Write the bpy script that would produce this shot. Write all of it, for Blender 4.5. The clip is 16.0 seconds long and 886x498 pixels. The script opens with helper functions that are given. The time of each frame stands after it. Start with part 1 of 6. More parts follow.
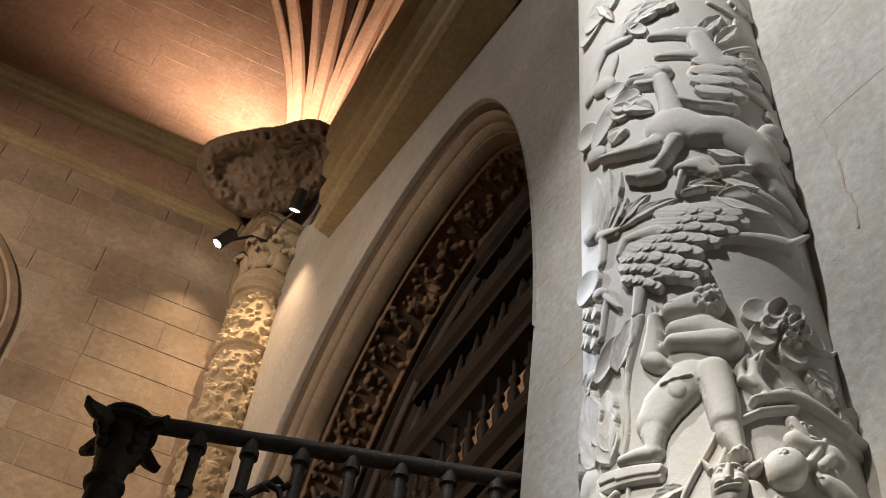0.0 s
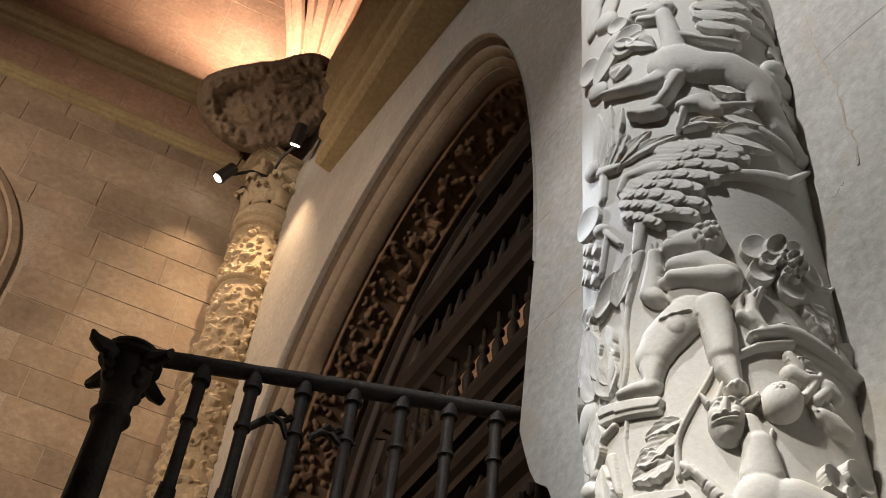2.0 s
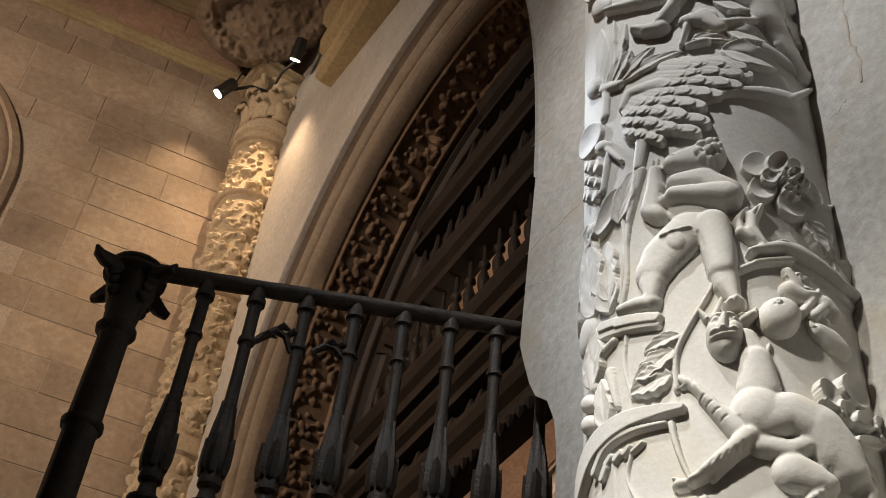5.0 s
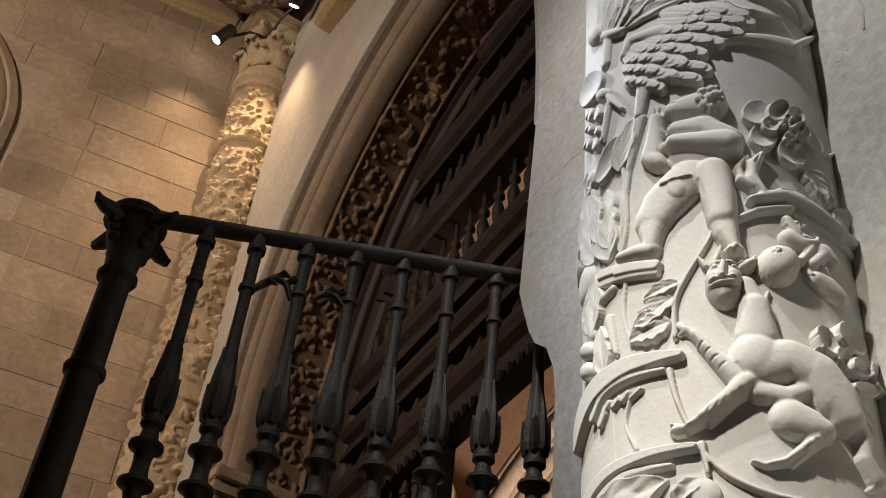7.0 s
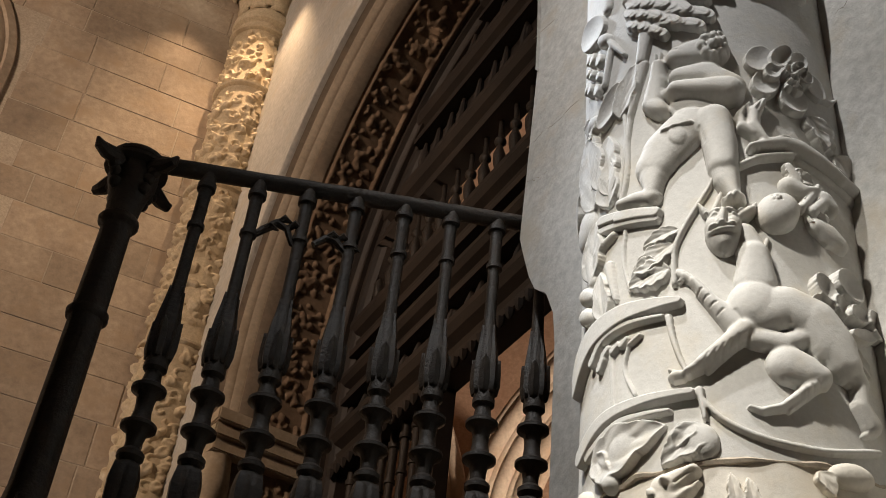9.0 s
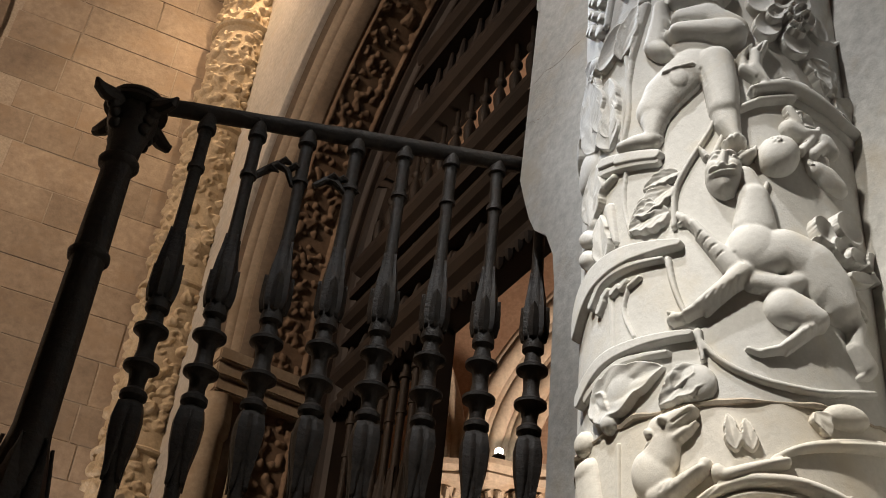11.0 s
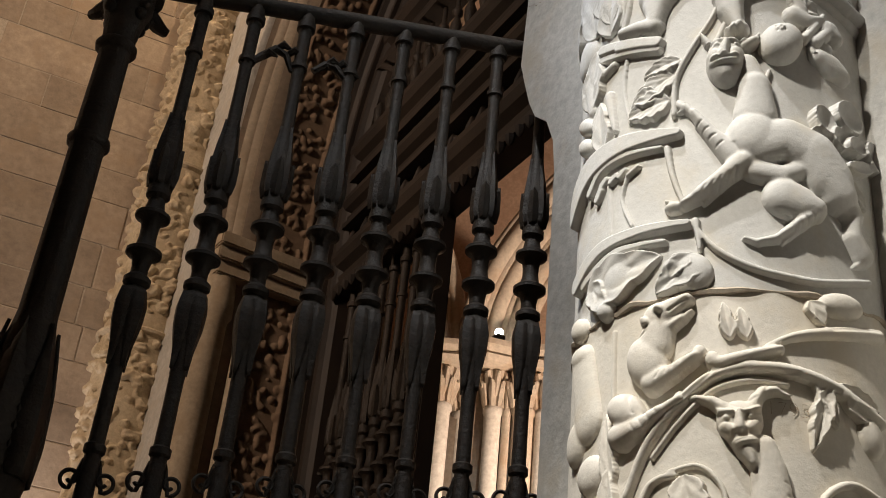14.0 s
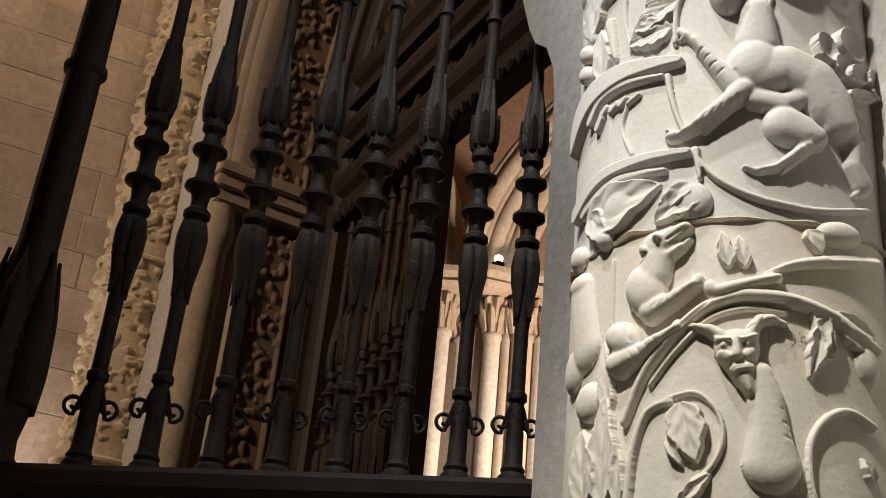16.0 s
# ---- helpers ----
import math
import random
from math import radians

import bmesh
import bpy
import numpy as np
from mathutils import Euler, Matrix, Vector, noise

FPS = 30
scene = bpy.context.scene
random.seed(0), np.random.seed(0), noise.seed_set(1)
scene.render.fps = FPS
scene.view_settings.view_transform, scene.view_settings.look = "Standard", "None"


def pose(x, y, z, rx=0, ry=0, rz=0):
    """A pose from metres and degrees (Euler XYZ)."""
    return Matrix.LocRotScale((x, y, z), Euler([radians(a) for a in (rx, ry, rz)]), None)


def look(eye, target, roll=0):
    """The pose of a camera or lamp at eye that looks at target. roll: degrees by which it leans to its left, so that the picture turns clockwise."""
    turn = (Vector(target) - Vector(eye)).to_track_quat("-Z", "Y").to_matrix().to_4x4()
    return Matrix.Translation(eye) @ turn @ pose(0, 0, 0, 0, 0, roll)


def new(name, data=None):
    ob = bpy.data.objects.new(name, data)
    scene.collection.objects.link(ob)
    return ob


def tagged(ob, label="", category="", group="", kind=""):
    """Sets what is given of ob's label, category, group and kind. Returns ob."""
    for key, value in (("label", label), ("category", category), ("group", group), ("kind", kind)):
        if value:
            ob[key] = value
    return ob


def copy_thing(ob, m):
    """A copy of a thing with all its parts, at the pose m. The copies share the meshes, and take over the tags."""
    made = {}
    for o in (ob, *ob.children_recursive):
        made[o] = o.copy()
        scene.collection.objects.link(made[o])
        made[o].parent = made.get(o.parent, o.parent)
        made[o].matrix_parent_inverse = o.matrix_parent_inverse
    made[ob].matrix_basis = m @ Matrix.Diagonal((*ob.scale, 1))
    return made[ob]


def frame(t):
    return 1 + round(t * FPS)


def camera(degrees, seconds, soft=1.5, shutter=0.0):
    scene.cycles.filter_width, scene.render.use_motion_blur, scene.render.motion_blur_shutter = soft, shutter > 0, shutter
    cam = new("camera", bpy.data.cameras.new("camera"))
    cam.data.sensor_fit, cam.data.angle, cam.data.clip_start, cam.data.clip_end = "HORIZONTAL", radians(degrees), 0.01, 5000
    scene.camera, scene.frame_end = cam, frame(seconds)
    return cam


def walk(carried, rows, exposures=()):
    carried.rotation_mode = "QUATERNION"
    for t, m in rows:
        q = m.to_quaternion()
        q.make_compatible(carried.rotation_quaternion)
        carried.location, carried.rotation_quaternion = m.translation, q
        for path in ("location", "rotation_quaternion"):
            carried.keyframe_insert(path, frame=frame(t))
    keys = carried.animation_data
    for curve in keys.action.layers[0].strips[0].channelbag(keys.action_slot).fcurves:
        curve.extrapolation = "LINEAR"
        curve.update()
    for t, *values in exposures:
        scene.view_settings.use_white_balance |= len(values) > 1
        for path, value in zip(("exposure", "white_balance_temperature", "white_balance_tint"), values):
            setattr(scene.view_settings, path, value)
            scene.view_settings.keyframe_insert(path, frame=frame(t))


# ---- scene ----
cam = camera(40.94, 16.0, soft=0.8)
EYE = 1.55
ROWS = [
    (0, 0.0304, 0.0297, 0.0366, 141.078, -4.723, -33.913),
    (0.5, 0.0275, 0.0266, 0.0323, 140.326, -4.793, -34.004),
    (1, 0.023, 0.0231, 0.0266, 139.581, -4.772, -33.998),
    (1.5, 0.0198, 0.021, 0.0227, 138.774, -4.782, -34.009),
    (2, 0.0159, 0.0181, 0.0191, 137.947, -4.784, -34.031),
    (2.5, 0.0136, 0.0166, 0.0143, 137.205, -4.82, -34.07),
    (3, 0.0095, 0.0128, 0.0118, 136.431, -4.805, -34.06),
    (3.5, 0.0091, 0.0115, 0.0101, 135.758, -4.863, -34.083),
    (4, 0.0065, 0.0085, 0.007, 135.142, -4.837, -34.04),
    (6.5, 0.0008, 0.0071, 0.0001, 132.018, -4.95, -34.224),
    (7, -0.002, 0.005, -0.0025, 131.398, -4.924, -34.222),
    (7.5, -0.0032, 0.0039, -0.0028, 130.75, -4.935, -34.23),
    (8, 0, 0, -0, 130.079, -5.039, -34.227),
    (8.5, -0.0016, 0.0001, -0.0017, 129.438, -5.086, -34.275),
    (9, -0.0056, -0.0025, -0.0041, 128.734, -5.072, -34.286),
    (11.5, -0.0151, -0.0119, -0.0078, 125.053, -5.151, -34.379),
    (12, -0.0186, -0.0156, -0.0069, 124.115, -5.137, -34.378),
    (12.5, -0.021, -0.0198, -0.0046, 123.096, -5.147, -34.364),
    (13, -0.0202, -0.023, -0.0013, 122.103, -5.218, -34.358),
    (13.5, -0.0202, -0.026, 0.0022, 121.078, -5.211, -34.325),
    (14, -0.0224, -0.0291, 0.003, 120.11, -5.203, -34.327),
    (14.5, -0.0222, -0.029, 0.0052, 119.133, -5.166, -34.313),
    (15, -0.0222, -0.0303, 0.008, 118.199, -5.104, -34.28),
    (15.5, -0.0239, -0.0304, 0.0069, 117.352, -5.172, -34.321),
    (16, -0.0262, -0.0343, 0.0065, 116.546, -5.133, -34.306),
]
EXPOSURES = ((0.0, 0.0), (16.0, 0.0))
walk(cam, [(t, pose(x, y, EYE + z, rx, ry, rz)) for t, x, y, z, rx, ry, rz in ROWS], EXPOSURES)

# ---- world and lights ----
world = bpy.data.worlds.new("dim_interior")
scene.world = world
world.use_nodes = True
world.node_tree.nodes["Background"].inputs[0].default_value = (1.0, 0.80, 0.62, 1)
world.node_tree.nodes["Background"].inputs[1].default_value = 0.02


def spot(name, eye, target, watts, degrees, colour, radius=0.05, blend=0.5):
    """A spot lamp at eye aimed at target; the fills below are added."""
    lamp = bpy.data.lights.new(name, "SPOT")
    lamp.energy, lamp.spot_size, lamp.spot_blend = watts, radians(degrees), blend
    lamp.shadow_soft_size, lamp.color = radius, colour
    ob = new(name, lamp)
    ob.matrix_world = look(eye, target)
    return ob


WARM, WHITE = (1.0, 0.67, 0.40), (1.0, 0.985, 0.975)
spot("key_spot", (-1.15, 1.15, 9.3), (1.85, 1.40, 4.9), 1420, 48, WHITE, 0.10, 1.0)
spot("low_spot", (-1.2, 0.95, 6.3), (1.75, 1.40, 1.75), 1080, 40, (1.0, 0.935, 0.83), 0.09, 0.9)
# added fill that lifts the limewashed wall; stands for no lamp there
spot("wall_fill", (-3.0, 1.2, 9.2), (2.0, 2.4, 7.6), 230, 60, (1.0, 0.92, 0.85), 0.15, 0.9)
spot("side_spot", (0.95, 3.9, 6.8), (1.60, 2.0, 4.0), 440, 28, (0.84, 0.91, 1.0), 0.05, 0.9)
spot("capital_spot", (1.38, 6.50, 9.10), (1.22, 6.78, 6.3), 62, 74, WARM, 0.03, 0.9)
spot("arch_spot", (1.70, 5.94, 9.30), (1.50, 6.70, 5.0), 225, 66, WARM, 0.02, 0.8)
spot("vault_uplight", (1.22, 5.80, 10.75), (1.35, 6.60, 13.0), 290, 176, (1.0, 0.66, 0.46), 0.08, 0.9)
spot("nave_spot", (7.0, 5.0, 3.0), (6.2, 9.0, 9.4), 1650, 120, (1.0, 0.72, 0.52), 0.2)
spot("pier_spot", (5.0, 5.5, 6.0), (6.2, 9.0, 3.8), 95, 60, (1.0, 0.95, 0.88), 0.2)
# soft fill added to brighten the ashlar wall, not a lamp of the chapel
spot("chapel_fill", (-5.5, 3.0, 7.2), (0.0, 7.0, 6.2), 1450, 74, (1.0, 0.74, 0.55), 0.4, 0.7)
spot("wall_uplight", (1.22, 6.42, 2.42), (1.12, 6.88, 3.5), 85, 74, (1.0, 0.86, 0.80), 0.03, 0.6)


# ---- materials ----
def material(name, dark, light, rough=0.85, grain=40.0, stain=1.5, bump=0.3, metal=0.0, spread=0.0, warm=None, depth=0.004, fleck=(0.72, 1.18), gleam=0.5):
    """A mottled surface: fine grain, broad stains, relief, and a shift from piece to piece."""
    m = bpy.data.materials.new(name)
    m.use_nodes = True
    n, link = m.node_tree.nodes, m.node_tree.links.new
    b = n["Principled BSDF"]
    b.inputs["Metallic"].default_value, b.inputs["Specular IOR Level"].default_value = metal, gleam
    co = n.new("ShaderNodeTexCoord")

    def fog(scale, detail, rough_):
        t = n.new("ShaderNodeTexNoise")
        t.inputs["Scale"].default_value, t.inputs["Detail"].default_value, t.inputs["Roughness"].default_value = scale, detail, rough_
        link(co.outputs["Object"], t.inputs["Vector"])
        return t.outputs["Fac"]

    def blend(kind, a, c, fac):
        x = n.new("ShaderNodeMix")
        x.data_type, x.blend_type = "RGBA", kind
        for sock, val in ((x.inputs[0], fac), (x.inputs[6], a), (x.inputs[7], c)):
            if isinstance(val, (int, float)):
                sock.default_value = val
            elif isinstance(val, tuple):
                sock.default_value = (*val, 1)
            else:
                link(val, sock)
        return x.outputs[2]

    fine, broad = fog(grain, 6, 0.65), fog(stain, 5, 0.6)
    ramp = n.new("ShaderNodeMapRange")
    ramp.inputs[1].default_value, ramp.inputs[2].default_value = 0.3, 0.7
    link(broad, ramp.inputs[0])
    base = blend("MIX", dark, light, ramp.outputs[0])
    speck = n.new("ShaderNodeMapRange")
    speck.inputs[1].default_value, speck.inputs[2].default_value, speck.inputs[3].default_value, speck.inputs[4].default_value = 0.25, 0.75, *fleck
    link(fine, speck.inputs[0])
    grey = n.new("ShaderNodeCombineColor")
    for i in range(3):
        link(speck.outputs[0], grey.inputs[i])
    base = blend("MULTIPLY", base, grey.outputs[0], 1.0)
    if warm:
        patch = n.new("ShaderNodeMapRange")
        patch.inputs[1].default_value, patch.inputs[2].default_value = 0.52, 0.72
        link(fog(stain * 2.3 + 0.7, 4, 0.6), patch.inputs[0])
        base = blend("MIX", base, warm, patch.outputs[0])
    if spread:
        info = n.new("ShaderNodeObjectInfo")
        tone = n.new("ShaderNodeMapRange")
        tone.inputs[3].default_value, tone.inputs[4].default_value = 1 - spread, 1 + spread
        link(info.outputs["Random"], tone.inputs[0])
        tint = n.new("ShaderNodeCombineColor")
        for i in range(3):
            link(tone.outputs[0], tint.inputs[i])
        base = blend("MULTIPLY", base, tint.outputs[0], 1.0)
    link(base, b.inputs["Base Color"])
    gloss = n.new("ShaderNodeMapRange")
    gloss.inputs[3].default_value, gloss.inputs[4].default_value = rough - 0.1, min(1, rough + 0.1)
    link(fine, gloss.inputs[0])
    link(gloss.outputs[0], b.inputs["Roughness"])
    if bump:
        rise = n.new("ShaderNodeBump")
        rise.inputs["Strength"].default_value, rise.inputs["Distance"].default_value = bump, depth
        both = n.new("ShaderNodeMath")
        both.operation = "ADD"
        link(fine, both.inputs[0])
        link(fog(grain * 0.2, 5, 0.7), both.inputs[1])
        link(both.outputs[0], rise.inputs["Height"])
        link(rise.outputs[0], b.inputs["Normal"])
    return m


def glow(name, colour, strength):
    m = bpy.data.materials.new(name)
    m.use_nodes = True
    b = m.node_tree.nodes["Principled BSDF"]
    b.inputs["Emission Color"].default_value, b.inputs["Emission Strength"].default_value = (*colour, 1), strength
    return m


ASHLAR = material("ashlar", (0.28, 0.22, 0.165), (0.45, 0.37, 0.28), 0.9, 20, 1.6, 0.4, spread=0.15, warm=(0.34, 0.26, 0.18), depth=0.014)
MORTAR = material("mortar", (0.38, 0.32, 0.25), (0.52, 0.45, 0.36), 0.95, 60, 2, 0.4)
# stone of the upper parts, with the orange of the uplight in its colour
WARMLIT_STONE = material("warmlit_stone", (0.38, 0.26, 0.19), (0.50, 0.36, 0.27), 0.9, 25, 1.5, 0.5, spread=0.1, warm=(0.36, 0.24, 0.17), depth=0.008)
OCHRE = material("ochre_stone", (0.36, 0.28, 0.16), (0.46, 0.38, 0.22), 0.9, 30, 2, 0.4)
PLASTER = material("limewash", (0.40, 0.385, 0.35), (0.54, 0.525, 0.49), 0.9, 26, 2.2, 0.35, warm=(0.45, 0.405, 0.335), depth=0.008)
LIMESTONE = material("carved_limestone", (0.55, 0.54, 0.51), (0.64, 0.63, 0.60), 0.75, 70, 3.0, 0.3, warm=(0.58, 0.545, 0.475), depth=0.004, fleck=(0.9, 1.06))
CREAMSTONE = material("cream_limestone", (0.62, 0.58, 0.50), (0.70, 0.66, 0.59), 0.75, 70, 3.0, 0.3, warm=(0.64, 0.575, 0.47), depth=0.004, fleck=(0.9, 1.06))
# bare brown stone, darkened as well for the shade on the arch trim
SHADED_TRIMSTONE = material("shaded_trim_stone", (0.24, 0.19, 0.135), (0.34, 0.275, 0.20), 0.7, 30, 1.5, 0.3, warm=(0.22, 0.165, 0.105))
# paler copy of the trim stone: lamp light on the impost is in the colour
JAMBSTONE = material("jamb_stone", (0.34, 0.27, 0.19), (0.45, 0.37, 0.27), 0.85, 30, 1.5, 0.4, warm=(0.32, 0.24, 0.155))
GOLDSTONE = material("warm_carved_stone", (0.46, 0.375, 0.25), (0.60, 0.50, 0.35), 0.85, 45, 2.0, 0.4, warm=(0.4, 0.31, 0.2))
# darkest copy; the shade of hollow and inner fillet is in the colour
SHADED_REVEAL = material("shaded_reveal_stone", (0.16, 0.125, 0.09), (0.25, 0.20, 0.15), 0.85, 30, 1.5, 0.4, warm=(0.24, 0.17, 0.12))
BROWNSTONE = material("brown_carved_stone", (0.14, 0.092, 0.058), (0.25, 0.175, 0.115), 0.9, 35, 3.0, 0.5)
IRON = material("wrought_iron", (0.015, 0.012, 0.009), (0.042, 0.032, 0.024), 0.55, 60, 9.0, 0.8, metal=0.0, warm=(0.030, 0.018, 0.011), depth=0.006, fleck=(0.5, 1.4), gleam=0.35)
WOOD = material("dark_oak", (0.012, 0.008, 0.006), (0.032, 0.021, 0.014), 0.65, 40, 3.0, 0.4)
NAVE = material("nave_stone", (0.46, 0.40, 0.33), (0.58, 0.52, 0.44), 0.9, 20, 1.0, 0.3, warm=(0.45, 0.34, 0.24))
SHAFT = material("pale_shaft", (0.58, 0.56, 0.52), (0.68, 0.66, 0.62), 0.8, 20, 1.0, 0.2)
PAVING = material("paving", (0.22, 0.19, 0.16), (0.32, 0.28, 0.24), 0.6, 20, 1.2, 0.2)
BLACK = material("black_lamp_metal", (0.015, 0.015, 0.015), (0.03, 0.03, 0.03), 0.45, 80, 4, 0.05)
CORBELSTONE = material("weathered_corbel", (0.20, 0.15, 0.11), (0.36, 0.29, 0.21), 0.95, 28, 4.0, 0.9, warm=(0.20, 0.13, 0.09), depth=0.02)
LENS = glow("lamp_glass", (1.0, 0.88, 0.70), 14.0)


# ---- mesh helpers ----
def mesh_object(name, verts, faces, mat, parent=None, smooth=True):
    me = bpy.data.meshes.new(name)
    me.from_pydata([tuple(v) for v in verts], [], [tuple(f) for f in faces])
    me.update()
    me.materials.append(mat)
    if smooth:
        me.polygons.foreach_set("use_smooth", [True] * len(me.polygons))
        if len(me.polygons) < 3000:
            me.set_sharp_from_angle(angle=radians(42))
    ob = new(name, me)
    if parent:
        ob.parent = parent
    return ob


def part(name, bm, mat, parent, label="", smooth=False):
    me = bpy.data.meshes.new(name)
    bmesh.ops.recalc_face_normals(bm, faces=bm.faces)
    bm.to_mesh(me)
    bm.free()
    me.materials.append(mat)
    if smooth:
        me.polygons.foreach_set("use_smooth", [True] * len(me.polygons))
    ob = new(name, me)
    ob.parent = parent
    return tagged(ob, label)


def thing(name, label, category, at=(0, 0, 0), group="", kind=""):
    ob = new(name)
    ob.location = at
    return tagged(ob, label, category, group, kind)


def box(bm, lo, hi, bevel=0.0):
    m = Matrix.Translation([(a + b) / 2 for a, b in zip(lo, hi)]) @ Matrix.Diagonal((*[b - a for a, b in zip(lo, hi)], 1))
    made = bmesh.ops.create_cube(bm, size=1.0, matrix=m)
    if bevel:
        edges = list({e for v in made["verts"] for e in v.link_edges})
        bmesh.ops.bevel(bm, geom=edges, offset=bevel, segments=2, affect="EDGES")
    return made


def lathe(profile, sides=24, at=(0, 0, 0), flutes=0, depth=0.0):
    """Vertices and faces of a turned body from rows of (radius, z)."""
    verts, faces = [], []
    for r, z in profile:
        for i in range(sides):
            a = 2 * math.pi * i / sides
            rr = r * (1 + depth * math.cos(flutes * a)) if flutes else r
            verts.append((at[0] + rr * math.cos(a), at[1] + rr * math.sin(a), at[2] + z))
    n = len(profile)
    for j in range(n - 1):
        for i in range(sides):
            k = (i + 1) % sides
            faces.append((j * sides + i, j * sides + k, (j + 1) * sides + k, (j + 1) * sides + i))
    faces.append(tuple(range(sides))[::-1])
    faces.append(tuple((n - 1) * sides + i for i in range(sides)))
    return verts, faces


def tube(path, radii, sides=8):
    """Vertices and faces of a round bar along a path; radii is a number or one per point."""
    path = [Vector(p) for p in path]
    if isinstance(radii, (int, float)):
        radii = [radii] * len(path)
    verts, faces, side = [], [], None
    for i, p in enumerate(path):
        d = (path[min(i + 1, len(path) - 1)] - path[max(i - 1, 0)]).normalized()
        if side is None:
            side = d.orthogonal().normalized()
        side = (side - d * side.dot(d)).normalized()
        up = d.cross(side)
        for k in range(sides):
            a = 2 * math.pi * k / sides
            verts.append(p + radii[i] * (math.cos(a) * side + math.sin(a) * up))
    for i in range(len(path) - 1):
        for k in range(sides):
            q = (k + 1) % sides
            faces.append((i * sides + k, i * sides + q, (i + 1) * sides + q, (i + 1) * sides + k))
    faces.append(tuple(range(sides))[::-1])
    faces.append(tuple((len(path) - 1) * sides + k for k in range(sides)))
    return verts, faces


def merged(*bodies):
    verts, faces = [], []
    for v, f in bodies:
        o = len(verts)
        verts += list(v)
        faces += [tuple(i + o for i in g) for g in f]
    return verts, faces


def moved(body, m):
    return [m @ Vector(v) for v in body[0]], body[1]


def extrude_along(section, path, closed=False):
    """A moulding: a section of (out, up) swept along frames of (origin, out vector, up vector)."""
    verts, faces, n = [], [], len(section)
    for o, a, b in path:
        o, a, b = Vector(o), Vector(a), Vector(b)
        verts += [o + a * s + b * t for s, t in section]
    for j in range(len(path) - 1):
        for i in range(n):
            k = (i + 1) % n
            faces.append((j * n + i, j * n + k, (j + 1) * n + k, (j + 1) * n + i))
    faces.append(tuple(range(n)))
    faces.append(tuple((len(path) - 1) * n + i for i in range(n))[::-1])
    return verts, faces


# ---- large structure ----
WALL_X, FAR_Y = 2.0, 6.75
LEFT_DIR = Vector((-math.cos(radians(8)), math.sin(radians(8)), 0))
LEFT_OUT = Vector((-math.sin(radians(8)), -math.cos(radians(8)), 0))
CORNER = Vector((WALL_X, FAR_Y, 0))
ARCH_Y, SPRING = 3.75, 5.3
OUTER, INNER = (2.20, 0.93, 2.78), (2.06, 0.95, 2.50)  # the arch curve: far reach, near reach, rise


def slab(name, lo, hi, mat, label, category, parent=None):
    bm = bmesh.new()
    box(bm, lo, hi)
    ob = part(name, bm, mat, parent)
    return tagged(ob, label, category, kind="structure")


slab("floor", (-8, -6, -0.3), (16, 18, 0.0), PAVING, "worn stone paving of the church floor", "floor")
slab("wall_south", (-8, -6.3, 0), (16, -6, 16), ASHLAR, "plain stone wall closing the chapel", "wall")
slab("wall_west", (-8.3, -6, 0), (-8, 18, 16), ASHLAR, "plain stone wall closing the chapel", "wall")
slab("wall_nave", (15.7, -6, 0), (16, 18, 16), NAVE, "plain nave wall seen beyond the arch", "wall")
slab("wall_nave_end", (3.2, 17.7, 0), (16, 18, 16), NAVE, "plain end wall of the nave", "wall")
# added backdrop that catches the nave light behind the screen's slots
slab("nave_web", (3.25, 1.0, 11.6), (15.6, 17.6, 11.9), WARMLIT_STONE, "flat slab standing in for the lit nave vault", "vault")
slab("ceiling", (-8, -6, 16), (16, 18, 16.3), WARMLIT_STONE, "shadowed stone vault above the chapel", "ceiling")


def arch_points(steps=40, curve=OUTER):
    """The surbased arch from its near to its far springing, as (y, z)."""
    far, near, rise = curve
    turns = [math.pi * (1 - i / steps) for i in range(steps + 1)]
    return [(ARCH_Y + (far if math.cos(a) > 0 else near) * math.cos(a), SPRING + rise * math.sin(a)) for a in turns]


def prism(outline, x0, x1):
    bm = bmesh.new()
    front = [bm.verts.new((x0, y, z)) for y, z in outline]
    back = [bm.verts.new((x1, y, z)) for y, z in outline]
    bm.faces.new(front)
    bm.faces.new(back[::-1])
    for i in range(len(outline)):
        k = (i + 1) % len(outline)
        bm.faces.new((front[k], front[i], back[i], back[k]))
    bm.normal_update()
    bmesh.ops.triangulate(bm, faces=[f for f in bm.faces if len(f.verts) > 4])
    return bm


notch = [(2.63, 0), (2.63, 3.82), (2.645, 3.95), (2.69, 4.06), (2.76, 4.12), (2.80, 4.2), (2.84, 4.32), (2.87, 4.42)]
outline = [(-6, 0), *notch, *arch_points(), (ARCH_Y + OUTER[0], 0), (6.72, 0), (6.72, 10.1), (-6, 10.1)]
wall_east = part("wall_east", prism(outline, WALL_X, 2.2), PLASTER, None)
tagged(wall_east, "limewashed stone wall pierced by a tall arch", "wall", kind="structure")
inner = [(-6, 0), (2.80, 0), (2.80, SPRING - 0.01), *arch_points(40, INNER), (ARCH_Y + INNER[0], 0), (6.72, 0), (6.72, 16), (-6, 16)]
wall_core = part("wall_core", prism(inner, 2.21, 3.2), BROWNSTONE, None)
tagged(wall_core, "brown stone core of the arch wall", "wall", kind="structure")
upper = part("wall_upper", prism([(-6, 10.1), (6.72, 10.1), (6.72, 16), (-6, 16)], 2.06, 2.205), WARMLIT_STONE, None)
tagged(upper, "upper wall stone above the moulding, warm uplight in its colour", "wall", kind="structure")


